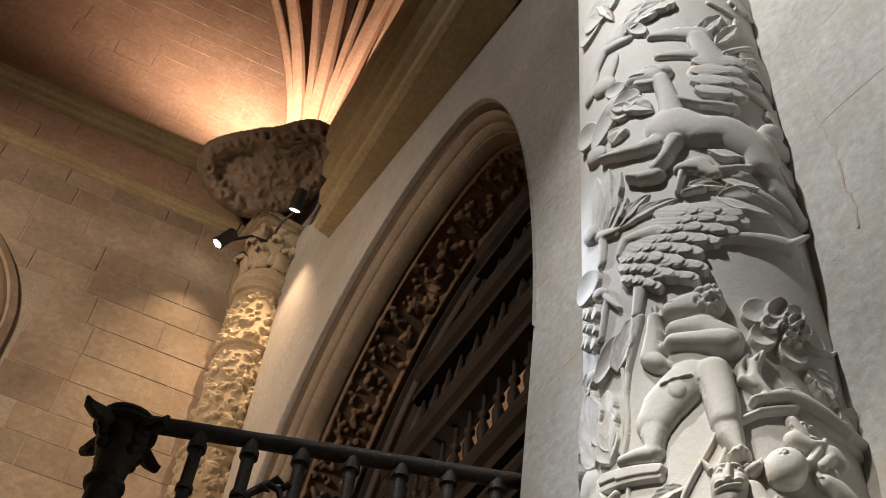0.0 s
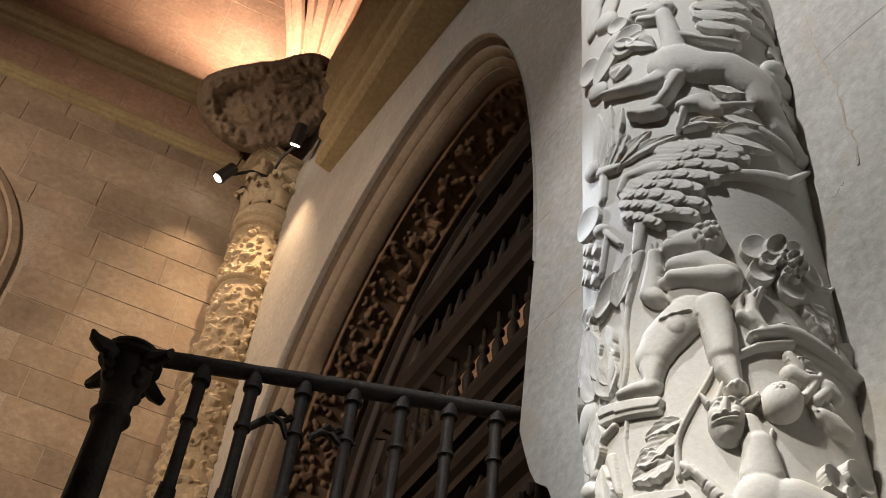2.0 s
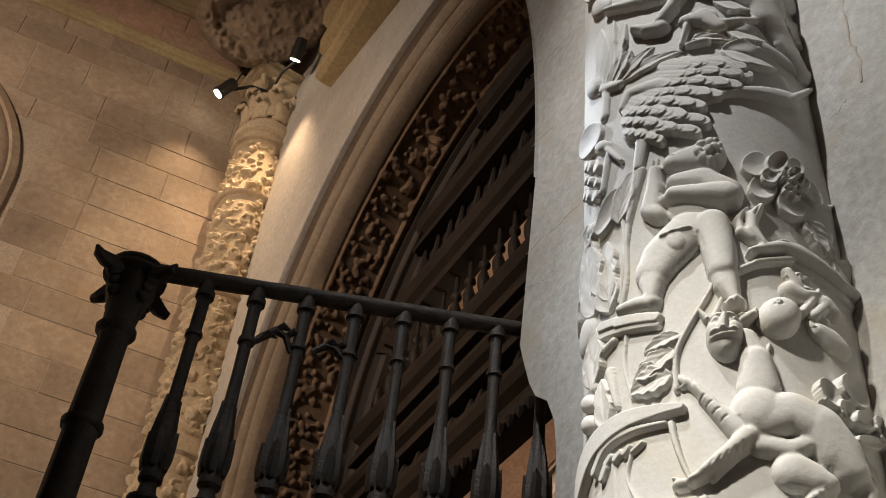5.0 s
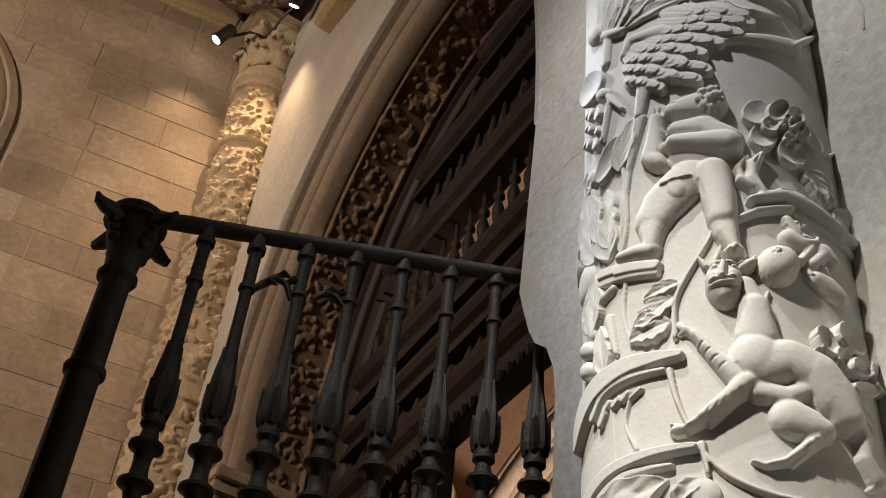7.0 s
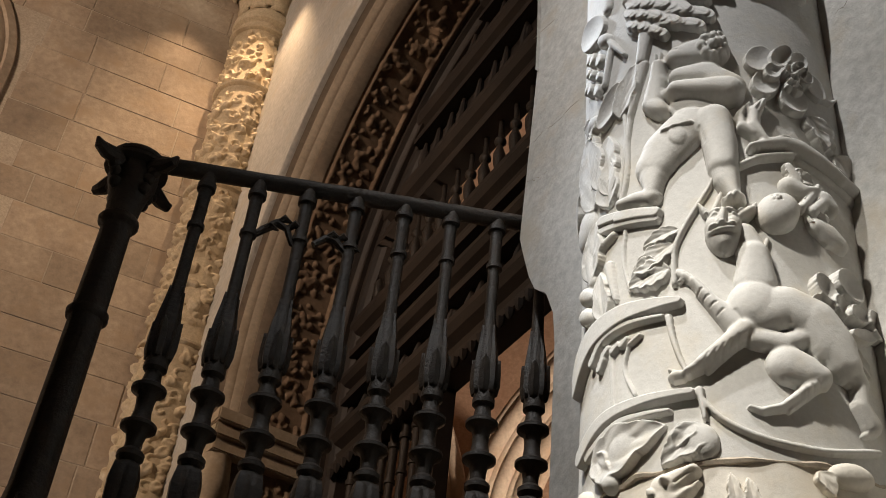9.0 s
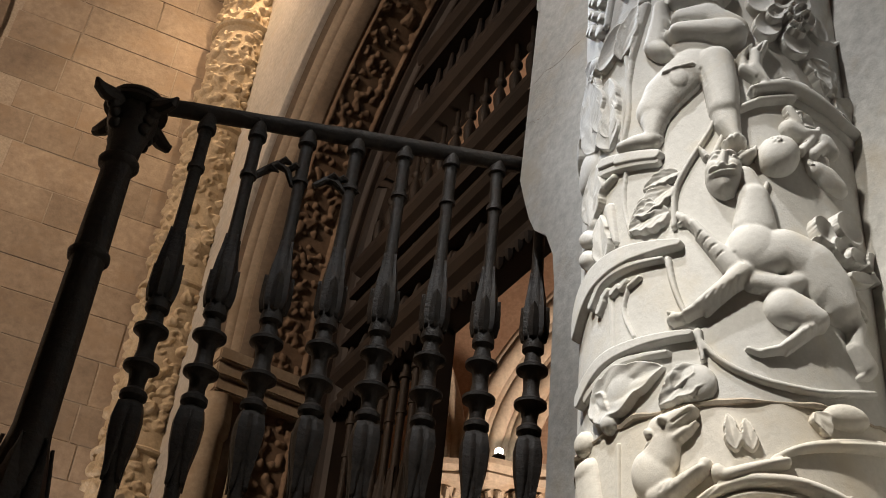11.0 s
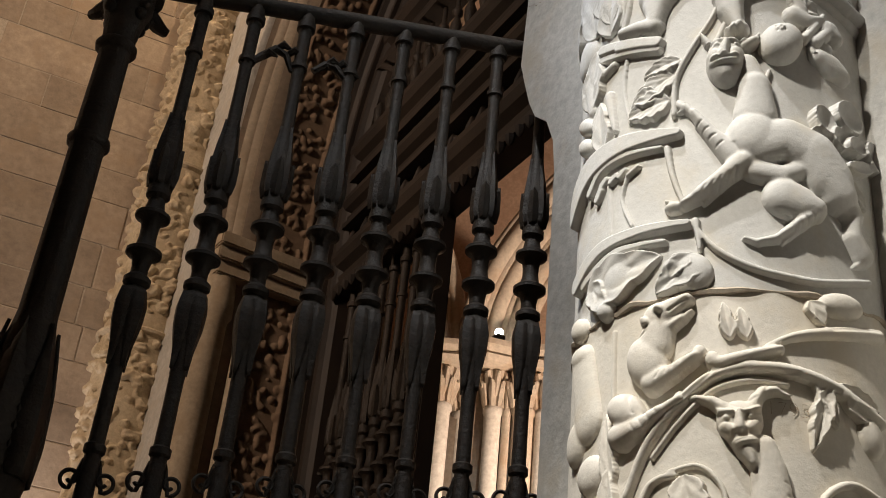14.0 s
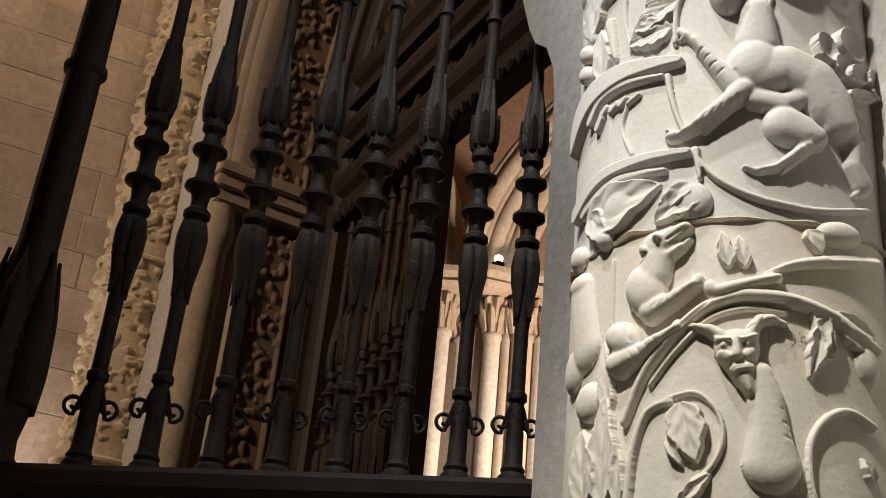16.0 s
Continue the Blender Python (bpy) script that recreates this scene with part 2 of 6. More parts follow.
def arch_frames(curve, x):
    """Stations up the far jamb and over the arch: place, the way into the wall, the way into the opening."""
    pts = [(ARCH_Y + curve[0], 0.3), (ARCH_Y + curve[0], 3.0)] + arch_points(56, curve)[::-1]
    frames = []
    for i, (y, z) in enumerate(pts):
        (ya, za), (yb, zb) = pts[max(i - 1, 0)], pts[min(i + 1, len(pts) - 1)]
        frames.append(((x, y, z), Vector((1, 0, 0)), Vector((0, za - zb, yb - ya)).normalized()))
    return frames


def roll(r, n=10):
    return [(r * math.cos(2 * math.pi * i / n), r * math.sin(2 * math.pi * i / n)) for i in range(n)]


arch_trim = thing("arch_trim", "moulded stone edge round the arch opening", "moulding", kind="structure")


def jamb_trim(name, section, mat):
    """A moulding between the edge of the wall and the lining of the arch; section: depth into the wall, share of the way inwards."""
    verts, n = [], len(section)
    pairs = list(zip(arch_frames(OUTER, WALL_X), arch_frames(INNER, WALL_X)))
    for (o, _, inward), (p, _, _) in pairs:
        across = Vector(p) - Vector(o)
        for depth, share in section:
            verts.append(Vector(o) - inward * 0.012 + across * share + inward * 0.012 * share + Vector((depth, 0, 0)))
    faces = [(k * n + i, k * n + (i + 1) % n, (k + 1) * n + (i + 1) % n, (k + 1) * n + i) for k in range(len(pairs) - 1) for i in range(n)]
    mesh_object(name, verts, faces, mat, arch_trim)


jamb_trim("outer_fillet", [(0.05, 0.0), (-0.014, 0.0), (-0.018, 0.035), (-0.012, 0.07), (0.016, 0.085), (0.05, 0.085)], PLASTER)
# rolls take the lighter stone, hollow and inner fillet the shade-darkened one
jamb_trim("hollow", [(0.10, 0.07), (0.018, 0.08), (0.050, 0.11), (0.070, 0.16), (0.074, 0.22), (0.066, 0.27), (0.11, 0.29)], SHADED_REVEAL)
jamb_trim("broad_roll", [(0.12, 0.25), (0.062, 0.27), (0.048, 0.33), (0.044, 0.42), (0.052, 0.52), (0.072, 0.60), (0.088, 0.64), (0.14, 0.64)], SHADED_TRIMSTONE)
jamb_trim("inner_roll", [(0.17, 0.60), (0.094, 0.63), (0.088, 0.70), (0.098, 0.78), (0.125, 0.85), (0.135, 0.88), (0.18, 0.88)], SHADED_TRIMSTONE)
jamb_trim("inner_fillet", [(0.22, 0.85), (0.140, 0.87), (0.138, 0.94), (0.165, 1.0), (0.212, 1.02), (0.22, 1.02)], SHADED_REVEAL)

moulding = thing("wall_moulding", "ochre stone entablature along the top of the arch wall", "moulding", kind="structure")
LEAN = math.tan(radians(5))
CORNICE = [(0.30, 8.72), (0.0, 8.72), (-0.045, 8.74), (-0.05, 8.86), (-0.01, 8.89), (-0.01, 9.02), (-0.065, 9.05), (-0.08, 9.19), (-0.03, 9.23), (-0.03, 9.36), (-0.095, 9.40), (-0.11, 9.55), (-0.06, 9.59), (-0.06, 9.71), (-0.14, 9.78), (-0.15, 9.90), (-0.15, 10.09), (0.30, 10.12)]
mesh_object("cornice_run", *extrude_along(CORNICE, [((x, y, 0), (1, 0, 0), (0, 0, 1)) for x, y in ((WALL_X - 3.8 * LEAN, -5.98), (WALL_X - 3.8 * LEAN, 2.9), (WALL_X - 1.12 * LEAN, 5.60))]), OCHRE, moulding, smooth=False)


for path in (((1.27, 5.5), (1.265, 5.35), (1.258, 5.2), (1.262, 5.04), (1.245, 4.88), (1.222, 4.77), (1.232, 4.59), (1.215, 4.45), (1.22, 4.33)),
             ((1.35, 4.32), (1.325, 4.31), (1.30, 4.34), (1.28, 4.34)), ((2.68, 5.97), (2.62, 6.03), (2.57, 6.08), (2.49, 6.07)), ((2.86, 4.71), (2.80, 4.67), (2.74, 4.66), (2.65, 4.67))):
    way = [(y0 + (y1 - y0) * k / 4 + random.uniform(-0.007, 0.007), z0 + (z1 - z0) * k / 4 + random.uniform(-0.007, 0.007)) for (y0, z0), (y1, z1) in zip(path, path[1:]) for k in range(4)]
    wide = 0.004 if len(path) > 6 else 0.0009
    crack = mesh_object("crack", *tube([(WALL_X + 0.6 * wide, y, z) for y, z in way], [wide * random.uniform(0.4, 1.7) for _ in way], 5), MORTAR if len(path) > 6 else SHADED_REVEAL, wall_east)
    tagged(crack, "ragged mortar seam in the limewash" if len(path) > 6 else "fine crack in the limewash")
for z, y0, y1 in ((5.44, 0.2, 1.28), (4.93, 0.2, 1.3), (4.52, 0.2, 1.32), (6.4, 0.2, 1.25), (3.9, 0.2, 1.35), (5.55, 2.2, 2.86), (4.9, 2.2, 2.86), (6.1, 2.2, 2.9), (7.2, 2.2, 3.1)):
    tagged(mesh_object("masonry_joint", *tube([(WALL_X + 0.002, y0 + (y1 - y0) * i / 12, z + random.uniform(-0.010, 0.010)) for i in range(13)], [random.uniform(0.0018, 0.0032) for _ in range(13)], 5), MORTAR, wall_east), "faint masonry joint")


def left_point(s, out, z):
    p = CORNER + LEFT_DIR * s + LEFT_OUT * out
    return Vector((p.x, p.y, z))


left = thing("wall_north", "honey-coloured ashlar wall with worn joints", "wall", kind="structure")
bm = bmesh.new()
NICHE_S, NICHE_Z, NICHE_R, NICHE_IMPOST = 3.02, 7.6, 1.12, 7.06
back = [(0, 0), (8, 0), (8, 16), (0, 16)]
vs = [[bm.verts.new(left_point(s, o, z)) for s, z in back] for o in (0.0, -0.5)]
bm.faces.new(vs[0])
bm.faces.new(vs[1][::-1])
for i in range(4):
    k = (i + 1) % 4
    bm.faces.new((vs[0][k], vs[0][i], vs[1][i], vs[1][k]))
part("mortar_core", bm, MORTAR, left)

for name, z, size, mat in (("cornice_upper", 10.24, 0.66, OCHRE), ("cornice_lower", 9.60, 0.36, OCHRE)):
    sec = [(o * size, h * size) for o, h in [(-0.02, 0.0), (0.05, 0.0), (0.06, 0.05), (0.10, 0.08), (0.11, 0.16), (0.17, 0.20), (0.20, 0.28), (0.20, 0.36), (0.03, 0.40), (-0.02, 0.40)]]
    run = thing(name, "ochre stone string course on the ashlar wall", "moulding", kind="structure")
    mesh_object("moulding_run", *extrude_along(sec, [(left_point(s, 0, z), LEFT_OUT, (0, 0, 1)) for s in (0.1, 8)]), mat, run, smooth=False)

# round-headed niche whose moulded edge shows on the ashlar wall
niche = thing("wall_niche", "pale moulded edge of a round-headed niche in the ashlar wall", "niche", kind="structure")
ring = [(NICHE_S - NICHE_R, 0.3), (NICHE_S - NICHE_R, NICHE_Z - 0.7)]
ring += [(NICHE_S - NICHE_R * math.cos(math.pi * i / 32), NICHE_Z + NICHE_R * math.sin(math.pi * i / 32)) for i in range(33)]
ring += [(NICHE_S + NICHE_R, 0.3)]
frames = []
for s, z in ring:
    c = Vector((s - NICHE_S, max(z - NICHE_Z, 0)))
    c.normalize()
    frames.append((left_point(s, 0, z), LEFT_OUT, LEFT_DIR * c.x + Vector((0, 0, c.y))))
mesh_object("niche_surround", *extrude_along([(-0.02, 0.16), (0.03, 0.16), (0.05, 0.10), (0.03, 0.08), (0.06, 0.04), (0.06, -0.02), (-0.015, -0.06)], frames), ASHLAR, niche)
mesh_object("niche_inner_ring", *extrude_along(roll(0.04), [(o + LEFT_OUT * 0.03 - b * 0.11, a, b) for o, a, b in frames]), SHAFT, niche)
bm = bmesh.new()
bm.faces.new([bm.verts.new(left_point(s, 0.012, z)) for s, z in ring])
bm.normal_update()
bmesh.ops.triangulate(bm, faces=bm.faces[:])
part("niche_back", bm, SHAFT, niche)


bm = bmesh.new()
for out, z0, z1 in ((0.10, -0.05, 0.03), (0.07, -0.11, -0.05)):
    ends = [[left_point(s, o, NICHE_IMPOST + dz) for s, o in ((NICHE_S - NICHE_R - 0.16, -0.02), (NICHE_S - NICHE_R - 0.16, out), (NICHE_S, out), (NICHE_S, -0.02))] for dz in (z0, z1)]
    ring_low, ring_top = [[bm.verts.new(p) for p in row] for row in ends]
    bm.faces.new(ring_low[::-1])
    bm.faces.new(ring_top)
    for i in range(4):
        bm.faces.new((ring_low[i], ring_low[(i + 1) % 4], ring_top[(i + 1) % 4], ring_top[i]))
part("niche_impost", bm, JAMBSTONE, niche)


# ---- engaged columns ----
def capital(name, r, z, mat, parent):
    """A leafy capital: bell, two rows of curling leaves, corner scrolls and a moulded top plate."""
    bell = mesh_object(name, *lathe([(r * 0.92, 0), (r * 0.95, 0.1), (r * 1.05, r * 1.6), (r * 1.25, r * 2.1), (r * 1.2, r * 2.2)], 24, (0, 0, z)), mat, parent)
    for tier, (count, base, height, lift) in enumerate(((8, 0.0, 1.1, 0.5), (8, 0.5, 1.7, 0.55))):
        for i in range(count):
            a = 2 * math.pi * (i + 0.5 * tier) / count
            verts, faces = [], []
            for j in range(7):
                t = j / 6
                rr = r * (1.0 + 0.16 * t + 0.42 * max(0, t - 0.6))
                zz = z + r * (base * 0.3 + height * (t if t < 0.85 else 0.85 - (t - 0.85) * 1.4))
                w = r * 0.36 * (0.75 + 0.5 * math.sin(math.pi * t)) * (1 - 0.5 * t * t)
                for k in (-1, -0.5, 0, 0.5, 1):
                    ang = a + k * w / rr * (1 + 0.15 * math.cos(9 * t))
                    q = rr + r * (0.10 - 0.10 * abs(k))
                    verts.append((q * math.cos(ang), q * math.sin(ang), zz - abs(k) * r * 0.12 * t))
            for j in range(6):
                for k in range(4):
                    o = j * 5 + k
                    faces.append((o, o + 1, o + 6, o + 5))
            leaf = mesh_object("acanthus_leaf", verts, faces, mat, bell)
            solid = leaf.modifiers.new("thickness", "SOLIDIFY")
            solid.thickness, solid.offset = 0.025 * r / 0.24, -1
    for i in range(4):
        a = math.pi / 4 + i * math.pi / 2
        path = []
        for j in range(22):
            t = j / 21
            turn = 2.2 * math.pi * t
            rad = r * 0.30 * (1 - 0.8 * t)
            path.append((r * 1.32 + rad * math.sin(turn), z + r * 1.95 - r * 0.25 + rad * math.cos(turn)))
        mesh_object("volute", *tube([(p * math.cos(a), p * math.sin(a), q) for p, q in path], [r * 0.1 * (1 - 0.5 * j / 21) for j in range(22)], 8), mat, bell)
    bm = bmesh.new()
    for lo, hi, w in ((2.15, 2.32, 1.35), (2.32, 2.5, 1.5)):
        box(bm, (-r * w, -r * w, z + r * lo), (r * w, r * w, z + r * hi), 0.02)
    part("abacus", bm, mat, bell)
    return bell


NEAR, FAR = Vector((1.93, 1.787, 0)), Vector((1.93, 6.645, 0))
R_NEAR, R_FAR = 0.385, 0.228


def on_shaft(centre, radius):
    """Lays a carving round a shaft: metres to the right of the side that faces the chapel, height, relief."""
    face = math.atan2(-centre.y, -centre.x)

    def place(S, Z, H):
        a = face + S / radius
        return np.stack([(radius + H) * np.cos(a), (radius + H) * np.sin(a), Z], -1)
    return place


def cover(kind, v, S, Z):
    """The height that one carved form gives over the unrolled shaft."""
    if kind in ("cap", "groove", "ridge"):
        x0, z0, x1, z1, r0, r1, h = v
        dx, dz = x1 - x0, z1 - z0
        t = np.clip(((S - x0) * dx + (Z - z0) * dz) / (dx * dx + dz * dz + 1e-9), 0, 1)
        d = np.hypot(S - x0 - t * dx, Z - z0 - t * dz)
        r = r0 + (r1 - r0) * t
        h = min(h, 2.0 * max(r0, r1))
        return h * np.sqrt(np.clip(1 - (d / r) ** 2.5, 0, 1))
    if kind == "band":
        x0, z0, x1, z1, r0, r1, h = v
        dx, dz = x1 - x0, z1 - z0
        t = np.clip(((S - x0) * dx + (Z - z0) * dz) / (dx * dx + dz * dz + 1e-9), 0, 1)
        d = np.hypot(S - x0 - t * dx, Z - z0 - t * dz) / (r0 + (r1 - r0) * t)
        return h * np.clip((1 - d) * 5, 0, 1)
    if kind in ("ell", "dot"):
        x, z, a, b, turn, h = v
        c, s = math.cos(radians(turn)), math.sin(radians(turn))
        p, q = ((S - x) * c + (Z - z) * s) / a, (-(S - x) * s + (Z - z) * c) / b
        h = min(h, 1.7 * min(a, b))
        return h * np.sqrt(np.clip(1 - (p * p + q * q) ** 1.25, 0, 1))
    if kind == "scale":
        x, z, a, b, turn, h = v
        c, s = math.cos(radians(turn)), math.sin(radians(turn))
        p, q = ((S - x) * c + (Z - z) * s) / a, (-(S - x) * s + (Z - z) * c) / b
        inside = p * p + q * q < 1
        return np.where(inside, h * (0.80 + 0.18 * p) * (1 - 0.14 * q * q) * (1 - 0.05 * np.exp(-(q / 0.12) ** 2)), 0)
    if kind == "petal":
        x, z, a, b, turn, h = v
        c, s = math.cos(radians(turn)), math.sin(radians(turn))
        p, q = ((S - x) * c + (Z - z) * s) / a, (-(S - x) * s + (Z - z) * c) / b
        d = p * p + q * q
        return np.where(d < 1, h * (0.42 + 0.58 * d ** 0.8) * (1 - 0.25 * p), 0)
    if kind == "leaf":
        x0, z0, x1, z1, w, h, lobes = v
        dx, dz = x1 - x0, z1 - z0
        n = math.hypot(dx, dz)
        t = ((S - x0) * dx + (Z - z0) * dz) / n / n
        q = (-(S - x0) * dz + (Z - z0) * dx) / n
        tc = np.clip(t, 0, 1)
        half = w * np.sin(np.pi * tc ** 0.75) ** 0.8 * (1 + 0.22 * np.abs(np.sin(lobes * np.pi * tc))) * (1 - 0.15 * tc)
        p = np.where((t > 0) & (t < 1), np.abs(q) / (half + 1e-6), 2)
        vein = 1 - 0.22 * np.exp(-(q / (0.12 * w)) ** 2) - 0.05 * np.cos(lobes * 2 * np.pi * (tc - 0.5 * np.clip(p, 0, 1)))
        return np.where(p < 1, h * (0.62 + 0.38 * p * p) * vein * (0.7 + 0.3 * np.sin(np.pi * tc)), 0)
    if kind == "plate":
        x0, z0, x1, z1, h = v
        return np.where((S > x0) & (S < x1) & (Z > z0) & (Z < z1), h, 0)
    x, z, a, b, wide, h = v  # rim: an elliptical hoop
    p = np.hypot((S - x) / a, (Z - z) / b)
    return h * np.sqrt(np.clip(1 - ((p - 1) * min(a, b) / wide) ** 2, 0, 1))


def relief(name, place, mat, parent, step, *groups):
    """One carved motif made of rounded forms, raised from the surface that place() describes."""
    forms = [form for group in groups for form in group]
    reach = []
    for kind, v in forms:
        if kind in ("cap", "band", "groove", "ridge", "leaf"):
            m = max(v[4], v[5] if kind != "leaf" else 0) * 1.25
            reach += [(min(v[0], v[2]) - m, min(v[1], v[3]) - m), (max(v[0], v[2]) + m, max(v[1], v[3]) + m)]
        else:
            m = max(v[2], v[3]) + (v[4] if kind == "rim" else 0)
            reach += [(v[0] - m, v[1] - m), (v[0] + m, v[1] + m)]
    lo, hi = np.min(reach, 0) - 2 * step, np.max(reach, 0) + 2 * step
    ns, nz = int((hi[0] - lo[0]) / step) + 2, int((hi[1] - lo[1]) / step) + 2
    S, Z = np.meshgrid(lo[0] + step * np.arange(ns), lo[1] + step * np.arange(nz))
    H, rounded = np.zeros_like(S), np.zeros(S.shape, bool)
    for fine in (False, True):
        for (kind, v), box_lo, box_hi in zip(forms, reach[::2], reach[1::2]):
            if (kind in ("dot", "ridge", "groove")) != fine:
                continue
            i0, i1 = max(0, int((box_lo[0] - lo[0]) / step) - 2), int((box_hi[0] - lo[0]) / step) + 4
            j0, j1 = max(0, int((box_lo[1] - lo[1]) / step) - 2), int((box_hi[1] - lo[1]) / step) + 4
            old = H[j0:j1, i0:i1]
            rise = cover(kind, v, S[j0:j1, i0:i1], Z[j0:j1, i0:i1])
            if kind == "groove":
                H[j0:j1, i0:i1] = np.where(old > 0, np.maximum(old - rise, 0.003), old)
            elif fine:
                H[j0:j1, i0:i1] = np.where(old > 0, old + rise, old)
            else:
                rounded[j0:j1, i0:i1] = np.where(rise > old, kind in ("cap", "ell"), rounded[j0:j1, i0:i1])
                H[j0:j1, i0:i1] = np.maximum(old, rise)
        if not fine:  # limbs run into one another without a crease
            for _ in range(5):
                total, count = np.zeros_like(H), np.zeros_like(H)
                for dj in (0, 1, 2):
                    for di in (0, 1, 2):
                        w = (1, 2, 1)[dj] * (1, 2, 1)[di] * rounded[dj:dj + H.shape[0] - 2, di:di + H.shape[1] - 2]
                        total[1:-1, 1:-1] += w * H[dj:dj + H.shape[0] - 2, di:di + H.shape[1] - 2]
                        count[1:-1, 1:-1] += w
                H = np.where(rounded & (count > 0), total / np.maximum(count, 1e-9), H)
    H = np.where(H > 0, H, -0.007)
    for _ in range(1 if step < 0.004 else 2):
        soft = H.copy()
        soft[1:-1, 1:-1] = (4 * H[1:-1, 1:-1] + 2 * (H[:-2, 1:-1] + H[2:, 1:-1] + H[1:-1, :-2] + H[1:-1, 2:]) + H[:-2, :-2] + H[2:, :-2] + H[:-2, 2:] + H[2:, 2:]) / 16
        H = soft
    P = place(S, Z, H).reshape(-1, 3)
    idx = np.arange(ns * nz).reshape(nz, ns)
    quads = np.stack([idx[:-1, :-1], idx[:-1, 1:], idx[1:, 1:], idx[1:, :-1]], -1).reshape(-1, 4)
    quads = quads[(H.reshape(-1)[quads] > -0.001).any(1)]
    used = np.unique(quads)
    back_to = np.full(ns * nz, -1)
    back_to[used] = np.arange(len(used))
    return mesh_object(name, P[used].tolist(), back_to[quads].tolist(), mat, parent)


near_column = thing("carved_column", "pale limestone column carved with vines, birds and beasts", "column", NEAR, "columns flanking the arch")
JOINT_Z = 2.792
for name, z0, z1, mat, label in (("lower_drum", 0.0, JOINT_Z, CREAMSTONE, "cream limestone drum"), ("upper_drum", JOINT_Z, 8.7, LIMESTONE, "pale grey limestone drum")):
    tagged(mesh_object(name, *lathe([(R_NEAR, z0 + (z1 - z0) * i / 12) for i in range(13)], 96), mat, near_column), label)

far_column = thing("carved_column", "warm-lit slender carved column with a leafy capital", "column", FAR, "columns flanking the arch")
mesh_object("shaft", *lathe([(R_FAR, z * 0.25) for z in range(0, 36)] + [(R_FAR, 8.86), (R_FAR + 0.03, 8.88), (R_FAR + 0.04, 8.92), (R_FAR + 0.03, 8.96), (R_FAR, 8.98), (R_FAR, 9.02)], 48), GOLDSTONE, far_column)
capital("capital", R_FAR, 9.02, GOLDSTONE, far_column)

ON_NEAR = on_shaft(NEAR, R_NEAR)
FINE = 0.0021


def vine(height, r0, r1, *way):
    """A stem that bends smoothly through the places along its way."""
    pts = [np.array(way[i:i + 2]) for i in range(0, len(way), 2)]
    ends = [2 * pts[0] - pts[1], *pts, 2 * pts[-1] - pts[-2]]
    run = []
    for a, b, c, d in zip(ends, ends[1:], ends[2:], ends[3:]):
        for t in np.arange(0, 1, 0.2):
            run.append(0.5 * (2 * b + (c - a) * t + (2 * a - 5 * b + 4 * c - d) * t * t + (3 * b - a - 3 * c + d) * t ** 3))
    run.append(pts[-1])
    width = np.linspace(r0, r1, len(run))
    return [("cap", (*p, *q, u, w, height)) for p, q, u, w in zip(run, run[1:], width, width[1:])]


def strip(*shape):
    """A flat fillet with crisp edges along a bending way."""
    return [("band", v) for _, v in vine(*shape)]


def feathers(s0, z0, s1, z1, count, size, height):
    """A row of overlapping rounded feathers."""
    turn, count = math.degrees(math.atan2(z1 - z0, s1 - s0)), int(count * 1.8)
    shares = [(i + 0.25 * math.sin(3.7 * i)) / max(1, count - 1) for i in range(count)]
    return [("scale", (s0 + (s1 - s0) * u, z0 + (z1 - z0) * u, 1.05 * size, 0.66 * size, turn - 24 + 10 * math.sin(5.1 * i), height * (0.86 + 0.05 * ((i * 7) % 3)))) for i, u in enumerate(shares)]



relief("eagle_carving", ON_NEAR, LIMESTONE, near_column, FINE,
       [("cap", (-0.061, 5.559, 0.105, 5.544, 0.019, 0.058, 0.019)), ("cap", (-0.043, 5.405, 0.103, 5.393, 0.018, 0.041, 0.016)), ("cap", (0.103, 5.518, 0.159, 5.316, 0.045, 0.067, 0.023)),
        ("ell", (0.150, 5.215, 0.083, 0.129, 42, 0.018)), *feathers(0.121, 5.332, 0.201, 5.365, 3, 0.053, 0.030), *feathers(0.105, 5.262, 0.205, 5.300, 4, 0.049, 0.032),
        *feathers(0.100, 5.196, 0.207, 5.224, 4, 0.048, 0.032), *feathers(0.104, 5.136, 0.193, 5.141, 4, 0.044, 0.030), ("cap", (0.198, 5.437, 0.316, 5.562, 0.011, 0.016, 0.017))],
       [("cap", (0.198, 5.371, 0.319, 5.473, 0.012, 0.018, 0.017)), ("cap", (0.199, 5.308, 0.316, 5.389, 0.011, 0.018, 0.017)), ("cap", (0.200, 5.254, 0.311, 5.289, 0.016, 0.024, 0.017)),
        ("cap", (0.204, 5.203, 0.341, 5.184, 0.019, 0.028, 0.016)), ("leaf", (0.111, 5.545, 0.214, 5.734, 0.029, 0.022, 3)), ("leaf", (0.168, 5.487, 0.279, 5.707, 0.024, 0.020, 3)),
        ("cap", (0.177, 5.813, 0.281, 5.764, 0.018, 0.017, 0.012)), ("cap", (0.281, 5.764, 0.251, 5.602, 0.010, 0.008, 0.012)), ("cap", (0.179, 5.123, 0.181, 5.026, 0.012, 0.010, 0.013))])
